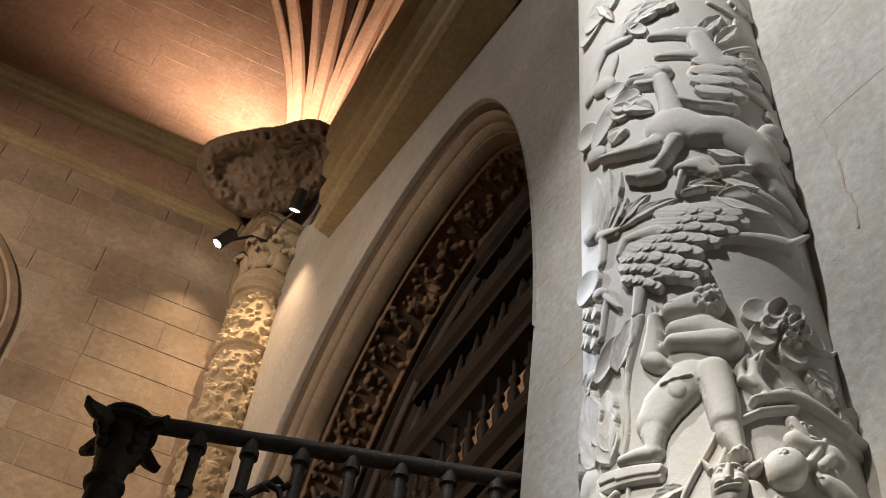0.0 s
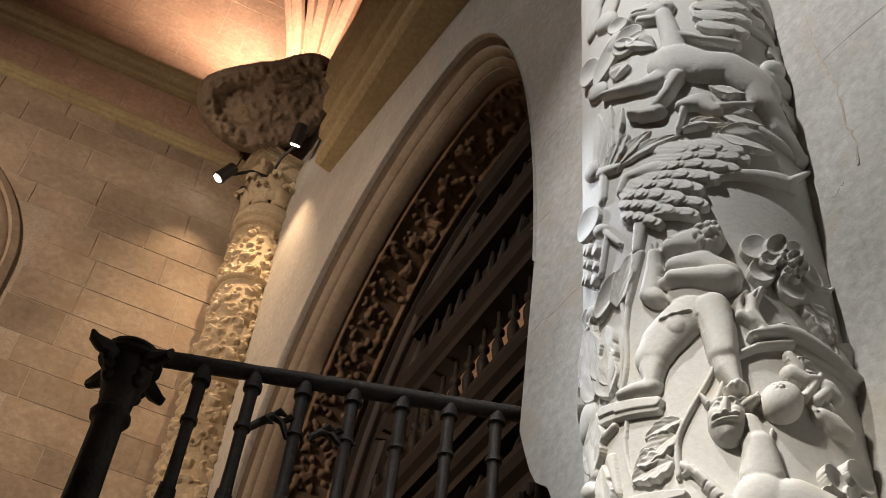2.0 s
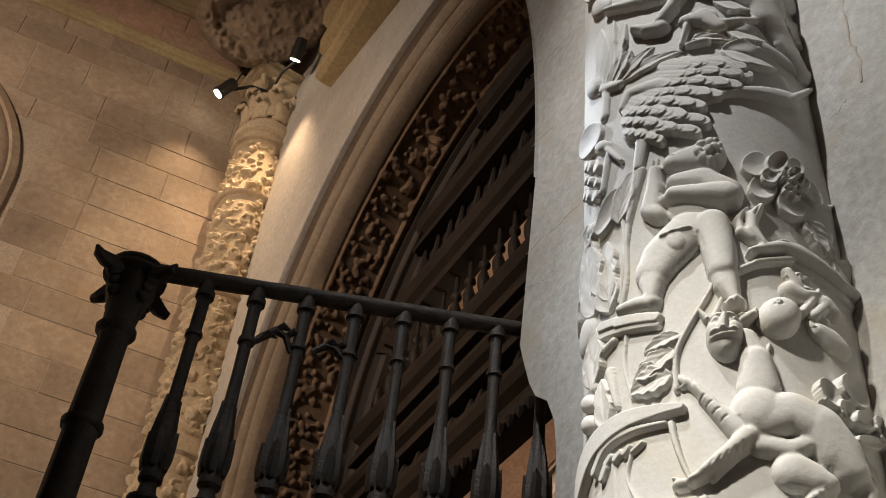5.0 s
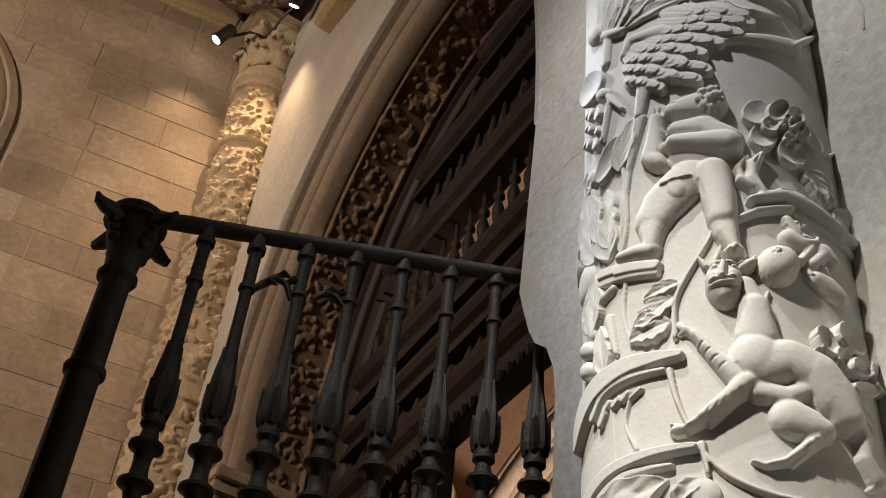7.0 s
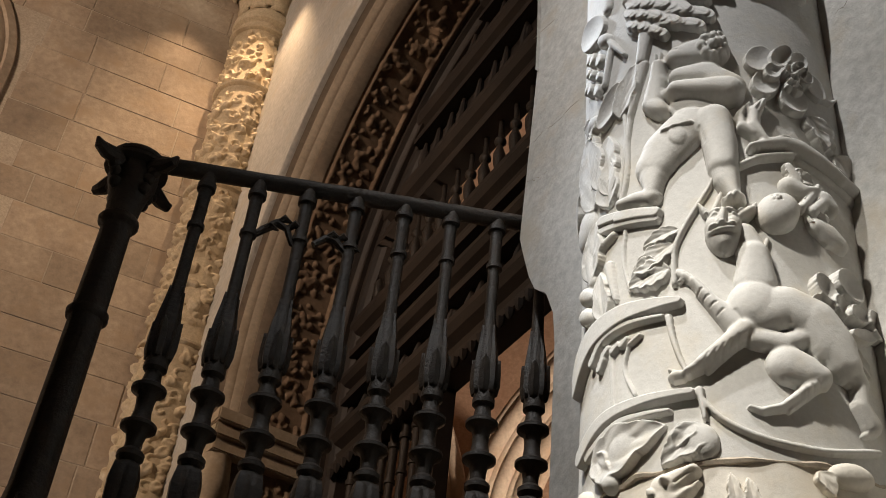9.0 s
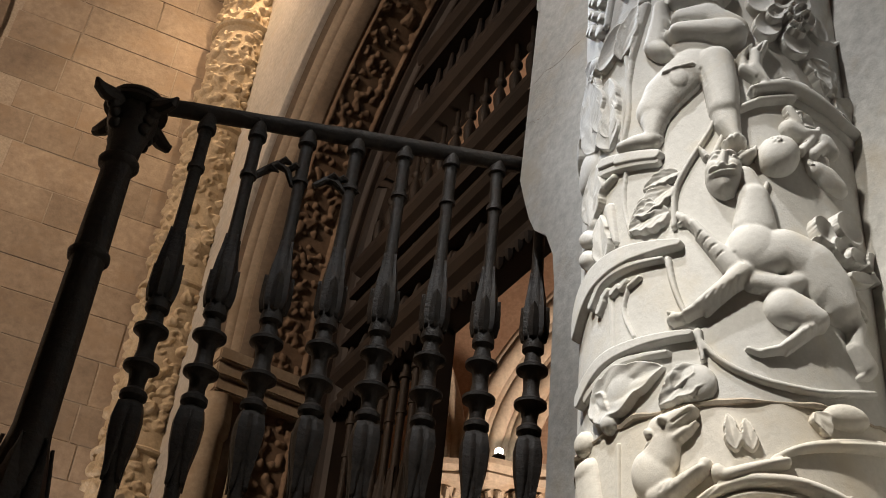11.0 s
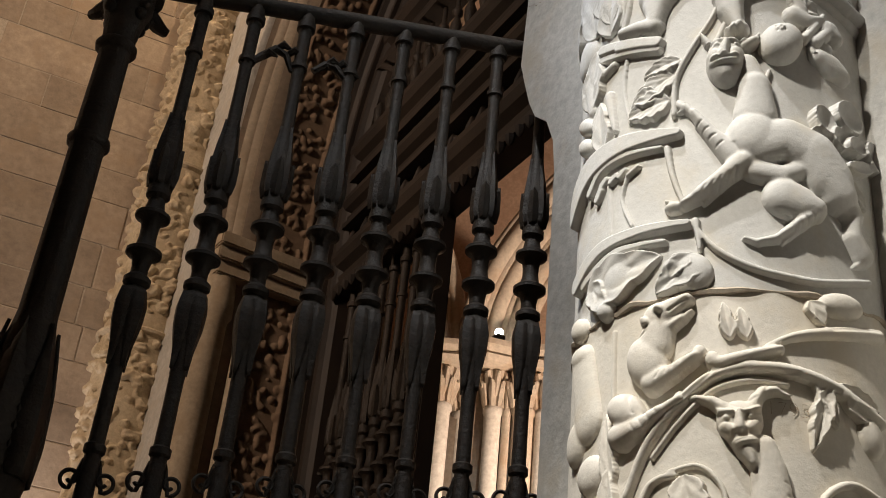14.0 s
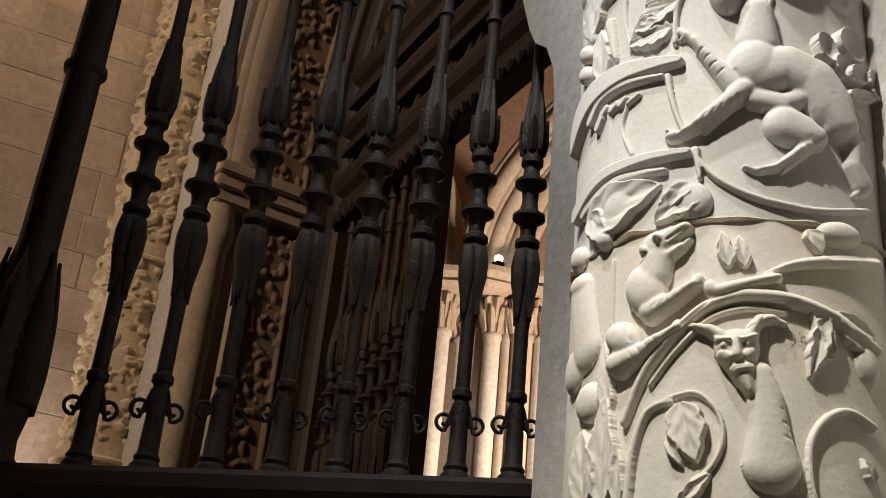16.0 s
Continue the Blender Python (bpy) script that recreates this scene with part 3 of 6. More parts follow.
relief("hound_carving", ON_NEAR, LIMESTONE, near_column, FINE,
       [("cap", (-0.134, 5.297, -0.097, 5.290, 0.036, 0.047, 0.030)), ("cap", (-0.097, 5.290, -0.061, 5.286, 0.047, 0.062, 0.030)), ("cap", (-0.128, 5.254, -0.081, 5.229, 0.017, 0.020, 0.026)),
        ("cap", (-0.063, 5.317, -0.034, 5.277, 0.015, 0.016, 0.032)), ("cap", (-0.044, 5.236, -0.026, 5.100, 0.031, 0.036, 0.032)), ("cap", (-0.026, 5.100, -0.022, 4.998, 0.036, 0.046, 0.032)),
        ("ell", (-0.043, 4.924, 0.113, 0.057, 95, 0.040)), ("cap", (-0.021, 4.939, 0.061, 4.888, 0.095, 0.077, 0.040)), ("cap", (0.061, 4.888, 0.147, 4.891, 0.083, 0.083, 0.040)),
        ("cap", (0.147, 4.891, 0.223, 4.838, 0.089, 0.109, 0.040)), ("cap", (0.223, 4.838, 0.243, 4.739, 0.073, 0.067, 0.040)), ("cap", (0.254, 4.739, 0.298, 4.636, 0.072, 0.048, 0.030))],
       [("cap", (0.298, 4.636, 0.344, 4.553, 0.051, 0.037, 0.030)), ("ell", (0.377, 4.553, 0.062, 0.021, -132, 0.026)), ("cap", (-0.071, 4.859, -0.137, 4.857, 0.047, 0.032, 0.032)),
        ("cap", (-0.137, 4.857, -0.207, 4.887, 0.027, 0.022, 0.032)), ("cap", (-0.207, 4.887, -0.287, 4.943, 0.019, 0.015, 0.032)), ("cap", (-0.024, 4.838, -0.057, 4.758, 0.031, 0.023, 0.038)),
        ("cap", (-0.057, 4.758, -0.091, 4.705, 0.026, 0.023, 0.038)), ("cap", (-0.094, 4.679, -0.135, 4.691, 0.032, 0.027, 0.034)), ("cap", (-0.135, 4.691, -0.177, 4.725, 0.022, 0.017, 0.034)),
        ("dot", (-0.087, 5.330, 0.014, 0.007, 99, 0.006)), ("groove", (-0.145, 5.301, -0.098, 5.278, 0.006, 0.004, 0.007)), ("groove", (-0.065, 4.833, -0.048, 4.806, 0.003, 0.002, 0.003))],
       [("groove", (-0.078, 4.808, -0.061, 4.777, 0.003, 0.002, 0.003)), ("groove", (-0.091, 4.780, -0.074, 4.751, 0.003, 0.002, 0.003)), ("groove", (-0.187, 4.921, -0.180, 4.881, 0.003, 0.002, 0.003)),
        ("groove", (-0.156, 4.911, -0.150, 4.872, 0.003, 0.002, 0.003)), ("groove", (-0.127, 4.905, -0.121, 4.867, 0.003, 0.002, 0.003)), ("cap", (0.011, 5.088, 0.075, 5.048, 0.022, 0.017, 0.024)),
        ("cap", (0.075, 5.048, 0.182, 5.050, 0.018, 0.027, 0.024)), ("cap", (-0.013, 4.685, 0.039, 4.693, 0.027, 0.048, 0.026)), ("cap", (0.039, 4.693, 0.078, 4.642, 0.038, 0.030, 0.026)),
        ("cap", (0.079, 4.656, 0.202, 4.703, 0.019, 0.017, 0.024)), ("cap", (-0.015, 4.656, -0.037, 4.559, 0.012, 0.007, 0.028)), ("cap", (-0.015, 4.557, 0.036, 4.570, 0.011, 0.017, 0.022))])
relief("upper_leaves", ON_NEAR, LIMESTONE, near_column, FINE,
       [("leaf", (0.071, 4.786, 0.230, 4.786, 0.054, 0.023, 2)), ("leaf", (0.078, 4.528, 0.254, 4.488, 0.055, 0.025, 2)), ("leaf", (0.094, 4.631, 0.234, 4.615, 0.045, 0.022, 2)),
        ("leaf", (-0.004, 4.596, 0.120, 4.581, 0.020, 0.016, 2)), ("cap", (0.216, 4.581, 0.364, 4.530, 0.028, 0.024, 0.017)), ("ell", (0.380, 4.551, 0.042, 0.027, 44, 0.024)),
        ("ell", (0.330, 5.004, 0.089, 0.043, 53, 0.027)), ("cap", (0.328, 4.937, 0.544, 4.923, 0.070, 0.008, 0.022)), ("leaf", (0.432, 5.025, 0.542, 4.954, 0.012, 0.022, 3)),
        ("leaf", (0.340, 4.823, 0.437, 4.691, 0.060, 0.018, 3))])
relief("edge_foliage", ON_NEAR, LIMESTONE, near_column, FINE,
       [("leaf", (-0.019, 5.825, -0.169, 5.663, 0.059, 0.023, 3)), ("leaf", (0.033, 5.822, -0.101, 5.731, 0.053, 0.025, 3)), ("cap", (-0.172, 5.733, -0.205, 5.682, 0.039, 0.056, 0.020)),
        ("petal", (-0.109, 5.647, 0.061, 0.029, -61, 0.020)), ("petal", (-0.272, 5.986, 0.085, 0.101, -56, 0.021)), ("petal", (-0.338, 5.946, 0.085, 0.081, -58, 0.018)),
        ("leaf", (-0.276, 6.092, -0.208, 5.823, 0.024, 0.023, 3)), ("cap", (-0.152, 5.617, -0.263, 5.657, 0.022, 0.031, 0.017)), ("cap", (-0.263, 5.657, -0.335, 5.581, 0.033, 0.047, 0.017)),
        ("cap", (-0.335, 5.581, -0.364, 5.458, 0.044, 0.041, 0.016))],
       [("ell", (-0.240, 5.467, 0.029, 0.111, -18, 0.015)), ("ell", (-0.277, 5.414, 0.072, 0.050, -52, 0.022)), ("petal", (-0.213, 5.303, 0.045, 0.041, -47, 0.020)),
        ("leaf", (-0.175, 5.178, -0.080, 5.057, 0.037, 0.025, 2)), ("petal", (-0.170, 5.181, 0.052, 0.057, -43, 0.024)), ("ell", (-0.237, 5.223, 0.052, 0.058, -49, 0.021)),
        ("petal", (-0.268, 5.140, 0.048, 0.106, -33, 0.021)), ("leaf", (-0.199, 5.055, -0.246, 4.993, 0.042, 0.022, 2)), ("petal", (-0.371, 5.197, 0.089, 0.057, -54, 0.022)),
        ("ell", (-0.336, 5.033, 0.076, 0.044, -52, 0.022))],
       [("petal", (-0.195, 5.142, 0.049, 0.040, -63, 0.021)), ("leaf", (-0.300, 4.549, -0.332, 4.905, 0.037, 0.020, 2)), ("leaf", (-0.295, 4.544, -0.266, 4.879, 0.035, 0.023, 2)),
        ("leaf", (-0.289, 4.538, -0.214, 4.811, 0.037, 0.023, 2)), ("leaf", (-0.282, 4.530, -0.194, 4.647, 0.037, 0.023, 3)), ("leaf", (-0.256, 4.527, -0.117, 4.606, 0.029, 0.016, 3)),
        ("leaf", (-0.244, 4.521, -0.024, 4.543, 0.025, 0.014, 3)), ("ell", (-0.375, 4.635, 0.079, 0.040, -49, 0.024)), ("cap", (-0.324, 4.563, -0.245, 4.510, 0.020, 0.017, 0.019)),
        ("cap", (-0.309, 4.536, -0.322, 4.431, 0.023, 0.023, 0.014))])
relief("winged_bird_carving", ON_NEAR, LIMESTONE, near_column, FINE,
       [("ell", (-0.023, 4.338, 0.121, 0.074, 11, 0.018)), ("ell", (-0.143, 4.289, 0.096, 0.107, -49, 0.020)), *feathers(-0.071, 4.470, 0.107, 4.451, 5, 0.044, 0.028),
        *feathers(-0.087, 4.432, 0.116, 4.413, 6, 0.041, 0.028), *feathers(-0.124, 4.409, 0.082, 4.360, 6, 0.037, 0.028), *feathers(-0.147, 4.380, 0.031, 4.313, 6, 0.034, 0.028),
        *feathers(-0.186, 4.370, -0.012, 4.269, 6, 0.032, 0.030), *feathers(-0.212, 4.347, -0.054, 4.235, 5, 0.032, 0.032), *feathers(-0.222, 4.308, -0.081, 4.191, 5, 0.027, 0.032)],
       [*feathers(-0.216, 4.256, -0.116, 4.153, 4, 0.023, 0.030), *feathers(-0.102, 4.252, 0.005, 4.193, 4, 0.031, 0.030), *feathers(-0.122, 4.206, -0.021, 4.154, 4, 0.029, 0.030),
        ("cap", (-0.110, 4.403, -0.208, 4.426, 0.031, 0.025, 0.024)), ("cap", (-0.208, 4.426, -0.232, 4.376, 0.025, 0.018, 0.024)), ("cap", (-0.042, 4.288, 0.110, 4.331, 0.014, 0.019, 0.016)),
        ("cap", (0.110, 4.331, 0.279, 4.361, 0.020, 0.041, 0.020)), ("cap", (0.279, 4.361, 0.382, 4.490, 0.017, 0.009, 0.024)), ("cap", (-0.172, 4.188, -0.189, 4.082, 0.025, 0.018, 0.020))])
relief("cherub_carving", ON_NEAR, LIMESTONE, near_column, FINE,
       [("cap", (-0.078, 4.039, -0.005, 4.040, 0.037, 0.062, 0.036)), ("ridge", (-0.093, 4.099, -0.100, 4.083, 0.008, 0.010, 0.010)), ("ell", (0.015, 4.043, 0.069, 0.037, 84, 0.040)),
        ("cap", (-0.134, 4.026, -0.139, 3.965, 0.021, 0.026, 0.034)), ("cap", (-0.139, 3.965, -0.152, 3.891, 0.028, 0.035, 0.034)), ("ell", (-0.144, 3.868, 0.051, 0.028, 124, 0.036)),
        ("cap", (-0.145, 4.055, -0.146, 4.088, 0.006, 0.005, 0.034)), ("cap", (-0.132, 4.046, -0.129, 4.082, 0.007, 0.005, 0.036)), ("cap", (-0.121, 4.037, -0.116, 4.065, 0.007, 0.005, 0.034)),
        ("cap", (-0.078, 3.958, -0.007, 3.950, 0.031, 0.046, 0.036)), ("cap", (-0.007, 3.950, 0.043, 3.901, 0.038, 0.049, 0.036)), ("cap", (0.038, 3.872, -0.023, 3.878, 0.047, 0.038, 0.056))],
       [("cap", (-0.023, 3.878, -0.083, 3.893, 0.038, 0.029, 0.056)), ("ell", (-0.104, 3.899, 0.028, 0.020, 114, 0.050)), ("ell", (-0.048, 3.837, 0.070, 0.051, 147, 0.026)),
        ("ell", (-0.048, 3.778, 0.071, 0.063, 127, 0.034)), ("cap", (0.002, 3.779, 0.012, 3.683, 0.045, 0.044, 0.048)), ("cap", (0.012, 3.683, 0.015, 3.611, 0.044, 0.038, 0.048)),
        ("cap", (0.015, 3.615, 0.021, 3.562, 0.038, 0.032, 0.040)), ("cap", (0.021, 3.562, 0.035, 3.502, 0.033, 0.017, 0.040)), ("cap", (-0.074, 3.760, -0.127, 3.710, 0.066, 0.068, 0.036)),
        ("cap", (-0.127, 3.710, -0.154, 3.668, 0.063, 0.059, 0.036)), ("cap", (-0.155, 3.670, -0.160, 3.627, 0.046, 0.039, 0.034)), ("cap", (-0.160, 3.627, -0.161, 3.576, 0.037, 0.023, 0.034))],
       [("cap", (-0.165, 3.558, -0.200, 3.569, 0.026, 0.022, 0.034)), ("cap", (-0.200, 3.569, -0.252, 3.578, 0.024, 0.019, 0.034)), ("cap", (0.043, 3.500, 0.015, 3.483, 0.020, 0.013, 0.036)),
        ("dot", (-0.020, 3.488, 0.011, 0.008, 94, 0.010)), ("dot", (-0.007, 3.491, 0.011, 0.008, 91, 0.010)), ("dot", (0.006, 3.494, 0.011, 0.008, 89, 0.010)),
        ("dot", (0.021, 3.494, 0.011, 0.008, 87, 0.010)), ("dot", (0.037, 3.495, 0.011, 0.008, 84, 0.010)), ("dot", (-0.086, 3.725, 0.033, 0.021, 101, 0.006)),
        ("ridge", (-0.121, 3.752, -0.052, 3.757, 0.006, 0.006, 0.008)), ("dot", (-0.003, 4.116, 0.019, 0.012, 92, 0.012)), ("dot", (0.018, 4.118, 0.019, 0.012, 90, 0.012))],
       [("dot", (0.037, 4.098, 0.019, 0.012, 87, 0.012)), ("dot", (0.048, 4.069, 0.019, 0.012, 85, 0.012)), ("dot", (0.048, 4.035, 0.018, 0.012, 85, 0.012)),
        ("dot", (0.035, 4.008, 0.018, 0.012, 87, 0.012)), ("dot", (0.013, 3.996, 0.018, 0.012, 90, 0.012)), ("dot", (-0.005, 4.013, 0.018, 0.012, 92, 0.012)),
        ("dot", (-0.014, 4.042, 0.018, 0.012, 94, 0.012)), ("dot", (-0.007, 4.080, 0.019, 0.012, 93, 0.012)), ("dot", (0.015, 4.076, 0.019, 0.012, 90, 0.012)),
        ("dot", (0.027, 4.047, 0.018, 0.012, 88, 0.012)), ("dot", (0.010, 4.038, 0.018, 0.012, 91, 0.012)), ("groove", (-0.033, 3.742, -0.022, 3.683, 0.003, 0.002, 0.004))],
       [("groove", (-0.090, 3.937, -0.116, 3.941, 0.004, 0.003, 0.004)), ("groove", (-0.091, 3.924, -0.119, 3.930, 0.004, 0.003, 0.004)), ("groove", (-0.094, 3.912, -0.120, 3.915, 0.004, 0.003, 0.004)),
        ("groove", (-0.092, 4.056, -0.077, 4.047, 0.004, 0.003, 0.004)), ("groove", (-0.071, 4.085, -0.057, 4.085, 0.004, 0.002, 0.003))])
relief("bracket_carving", ON_NEAR, LIMESTONE, near_column, FINE,
       [("band", (-0.332, 3.576, -0.152, 3.506, 0.018, 0.014, 0.022)), ("band", (-0.344, 3.551, -0.154, 3.482, 0.012, 0.010, 0.017)), ("band", (-0.266, 3.544, -0.155, 3.500, 0.017, 0.014, 0.023))])
relief("left_stem", ON_NEAR, LIMESTONE, near_column, FINE,
       [("cap", (-0.270, 3.626, -0.229, 3.893, 0.009, 0.009, 0.012)), ("cap", (-0.229, 3.893, -0.186, 4.068, 0.009, 0.019, 0.016)), ("leaf", (-0.266, 3.910, -0.204, 4.092, 0.037, 0.022, 3)),
        ("leaf", (-0.333, 3.691, -0.314, 3.884, 0.054, 0.020, 2)), ("leaf", (-0.304, 3.650, -0.303, 3.790, 0.033, 0.023, 2)), ("petal", (-0.300, 3.983, 0.040, 0.075, -37, 0.020)),
        ("leaf", (-0.406, 3.732, -0.429, 3.988, 0.068, 0.022, 3)), ("ell", (-0.333, 4.294, 0.047, 0.025, -45, 0.022)), ("cap", (-0.305, 4.259, -0.246, 4.155, 0.011, 0.007, 0.017))],
       [("cap", (-0.306, 4.229, -0.334, 4.107, 0.017, 0.015, 0.013)), *feathers(-0.429, 4.305, -0.362, 4.233, 2, 0.029, 0.024), *feathers(-0.431, 4.243, -0.364, 4.165, 2, 0.021, 0.024),
        *feathers(-0.445, 4.190, -0.373, 4.116, 2, 0.028, 0.024), ("petal", (-0.405, 4.398, 0.090, 0.060, -39, 0.020)), ("leaf", (-0.430, 3.966, -0.370, 4.000, 0.051, 0.023, 2)),
        ("ell", (-0.385, 3.991, 0.046, 0.026, -43, 0.020)), ("leaf", (-0.546, 3.693, -0.493, 3.851, 0.038, 0.023, 2))])
relief("rosette_carving", ON_NEAR, LIMESTONE, near_column, FINE,
       [("petal", (0.133, 4.014, 0.059, 0.040, 66.241, 0.018)), ("petal", (0.140, 3.920, 0.056, 0.037, 72.094, 0.022)), ("petal", (0.213, 3.876, 0.052, 0.042, 74.684, 0.022)),
        ("petal", (0.293, 3.976, 0.051, 0.041, 93.260, 0.014)), ("petal", (0.162, 3.967, 0.041, 0.024, 69.950, 0.027)), ("petal", (0.188, 4.029, 0.047, 0.027, -115.211, 0.029)),
        ("petal", (0.244, 4.042, 0.044, 0.030, 61.828, 0.024)), ("petal", (0.259, 3.982, 0.039, 0.023, 62.425, 0.026)), ("petal", (0.207, 3.980, 0.032, 0.018, 61.671, 0.034)),
        ("petal", (0.227, 3.996, 0.026, 0.014, -121.182, 0.037)), ("petal", (0.215, 3.949, 0.026, 0.016, 61.878, 0.037)), ("petal", (0.238, 3.975, 0.025, 0.013, -118.022, 0.038))],
       [("petal", (0.202, 3.922, 0.023, 0.014, 60.550, 0.035)), ("petal", (0.225, 3.919, 0.024, 0.015, 56.183, 0.033)), ("cap", (0.262, 3.957, 0.297, 3.934, 0.012, 0.013, 0.014)),
        ("cap", (0.297, 3.934, 0.356, 3.957, 0.009, 0.010, 0.014)), ("cap", (0.356, 3.957, 0.415, 4.022, 0.006, 0.006, 0.014)), ("cap", (0.415, 4.022, 0.432, 4.074, 0.011, 0.016, 0.014)),
        ("cap", (0.421, 4.090, 0.503, 4.150, 0.016, 0.018, 0.018)), ("cap", (0.503, 4.150, 0.517, 4.150, 0.038, 0.006, 0.018))])
relief("curling_leaves", ON_NEAR, LIMESTONE, near_column, FINE,
       [("cap", (0.094, 3.716, 0.069, 3.746, 0.009, 0.016, 0.030)), ("cap", (0.069, 3.746, 0.067, 3.787, 0.012, 0.014, 0.030)), ("cap", (0.067, 3.787, 0.089, 3.826, 0.015, 0.007, 0.030)),
        ("cap", (0.117, 3.700, 0.096, 3.745, 0.013, 0.021, 0.036)), ("cap", (0.096, 3.745, 0.100, 3.798, 0.018, 0.018, 0.036)), ("cap", (0.100, 3.798, 0.125, 3.840, 0.019, 0.009, 0.036)),
        ("cap", (0.085, 3.673, 0.116, 3.685, 0.011, 0.018, 0.034)), ("cap", (0.116, 3.685, 0.171, 3.706, 0.018, 0.024, 0.034)), ("cap", (0.171, 3.706, 0.215, 3.698, 0.028, 0.027, 0.034)),
        ("cap", (0.215, 3.698, 0.264, 3.678, 0.028, 0.023, 0.034)), ("cap", (0.264, 3.678, 0.330, 3.648, 0.023, 0.019, 0.034)), ("cap", (0.330, 3.648, 0.412, 3.642, 0.016, 0.020, 0.034))],
       [("cap", (-0.032, 3.396, -0.024, 3.448, 0.008, 0.008, 0.022)), ("cap", (-0.024, 3.448, 0.004, 3.517, 0.008, 0.008, 0.022)), ("cap", (0.004, 3.517, 0.042, 3.608, 0.008, 0.008, 0.022)),
        ("cap", (0.042, 3.608, 0.098, 3.642, 0.010, 0.010, 0.022)), ("cap", (0.098, 3.642, 0.185, 3.670, 0.011, 0.013, 0.022)), ("groove", (0.104, 3.797, 0.122, 3.841, 0.003, 0.002, 0.006)),
        ("groove", (0.077, 3.777, 0.082, 3.815, 0.003, 0.002, 0.006)), ("groove", (0.129, 3.711, 0.195, 3.718, 0.005, 0.003, 0.006)), ("groove", (0.227, 3.710, 0.314, 3.684, 0.006, 0.004, 0.006)),
        ("leaf", (0.251, 3.842, 0.331, 3.741, 0.042, 0.026, 3.000)), ("leaf", (0.273, 3.803, 0.291, 3.724, 0.027, 0.028, 2.000)), ("leaf", (0.326, 3.738, 0.394, 3.682, 0.047, 0.026, 2.000))],
       [("leaf", (0.173, 3.630, 0.197, 3.577, 0.018, 0.024, 2.000)), ("leaf", (0.177, 3.598, 0.245, 3.592, 0.025, 0.026, 2.000)), ("leaf", (0.201, 3.485, 0.253, 3.590, 0.018, 0.026, 2.000)),
        ("leaf", (0.209, 3.488, 0.279, 3.447, 0.028, 0.026, 3.000)), ("cap", (0.108, 3.684, 0.089, 3.666, 0.008, 0.005, 0.020))])
relief("mask_carving", ON_NEAR, LIMESTONE, near_column, FINE,
       [("ell", (0.005, 3.404, 0.073, 0.045, 89, 0.046)), ("cap", (0.001, 3.372, 0.002, 3.355, 0.024, 0.015, 0.040)), ("ridge", (0.007, 3.441, 0.001, 3.403, 0.007, 0.010, 0.014)),
        ("dot", (-0.022, 3.405, 0.018, 0.015, 106, 0.008)), ("dot", (0.030, 3.407, 0.018, 0.015, 80, 0.008)), ("ridge", (-0.030, 3.453, -0.002, 3.447, 0.009, 0.007, 0.010)),
        ("ridge", (0.017, 3.449, 0.044, 3.461, 0.007, 0.008, 0.010)), ("dot", (-0.013, 3.434, 0.009, 0.007, 92, 0.007)), ("dot", (0.029, 3.441, 0.009, 0.007, 85, 0.007)),
        ("ridge", (-0.022, 3.385, 0.025, 3.389, 0.012, 0.012, 0.009)), ("groove", (-0.023, 3.385, 0.026, 3.391, 0.004, 0.003, 0.007)), ("cap", (0.052, 3.448, 0.071, 3.463, 0.017, 0.014, 0.032))],
       [("cap", (0.071, 3.463, 0.082, 3.485, 0.012, 0.005, 0.032)), ("cap", (-0.033, 3.464, -0.050, 3.496, 0.011, 0.004, 0.030)), ("dot", (-0.029, 3.487, 0.009, 0.007, 95, 0.008)),
        ("dot", (0.029, 3.482, 0.009, 0.007, 85, 0.008)), ("dot", (0.045, 3.478, 0.009, 0.007, 82, 0.008)), ("groove", (-0.027, 3.443, -0.018, 3.447, 0.003, 0.002, 0.004)),
        ("groove", (-0.019, 3.429, -0.008, 3.428, 0.003, 0.002, 0.004)), ("groove", (0.021, 3.436, 0.038, 3.448, 0.003, 0.002, 0.004))])
relief("fruit_carving", ON_NEAR, LIMESTONE, near_column, FINE,
       [("ell", (0.135, 3.468, 0.066, 0.050, 61, 0.046)), ("dot", (0.125, 3.492, 0.012, 0.008, 69, 0.006)), ("groove", (0.116, 3.499, 0.134, 3.483, 0.003, 0.002, 0.006)),
        ("groove", (0.116, 3.479, 0.135, 3.505, 0.002, 0.001, 0.006)), ("cap", (0.195, 3.498, 0.225, 3.545, 0.013, 0.012, 0.026)), ("cap", (0.225, 3.545, 0.249, 3.588, 0.012, 0.008, 0.026)),
        ("cap", (0.174, 3.565, 0.202, 3.555, 0.029, 0.026, 0.026)), ("cap", (0.202, 3.555, 0.242, 3.572, 0.021, 0.010, 0.026)), ("cap", (0.221, 3.492, 0.266, 3.548, 0.018, 0.019, 0.028)),
        ("cap", (0.266, 3.548, 0.286, 3.531, 0.035, 0.021, 0.028)), ("cap", (0.235, 3.453, 0.265, 3.440, 0.027, 0.038, 0.026)), ("cap", (0.265, 3.440, 0.297, 3.424, 0.038, 0.026, 0.026))],
       [("cap", (0.173, 3.626, 0.191, 3.584, 0.015, 0.022, 0.024))])
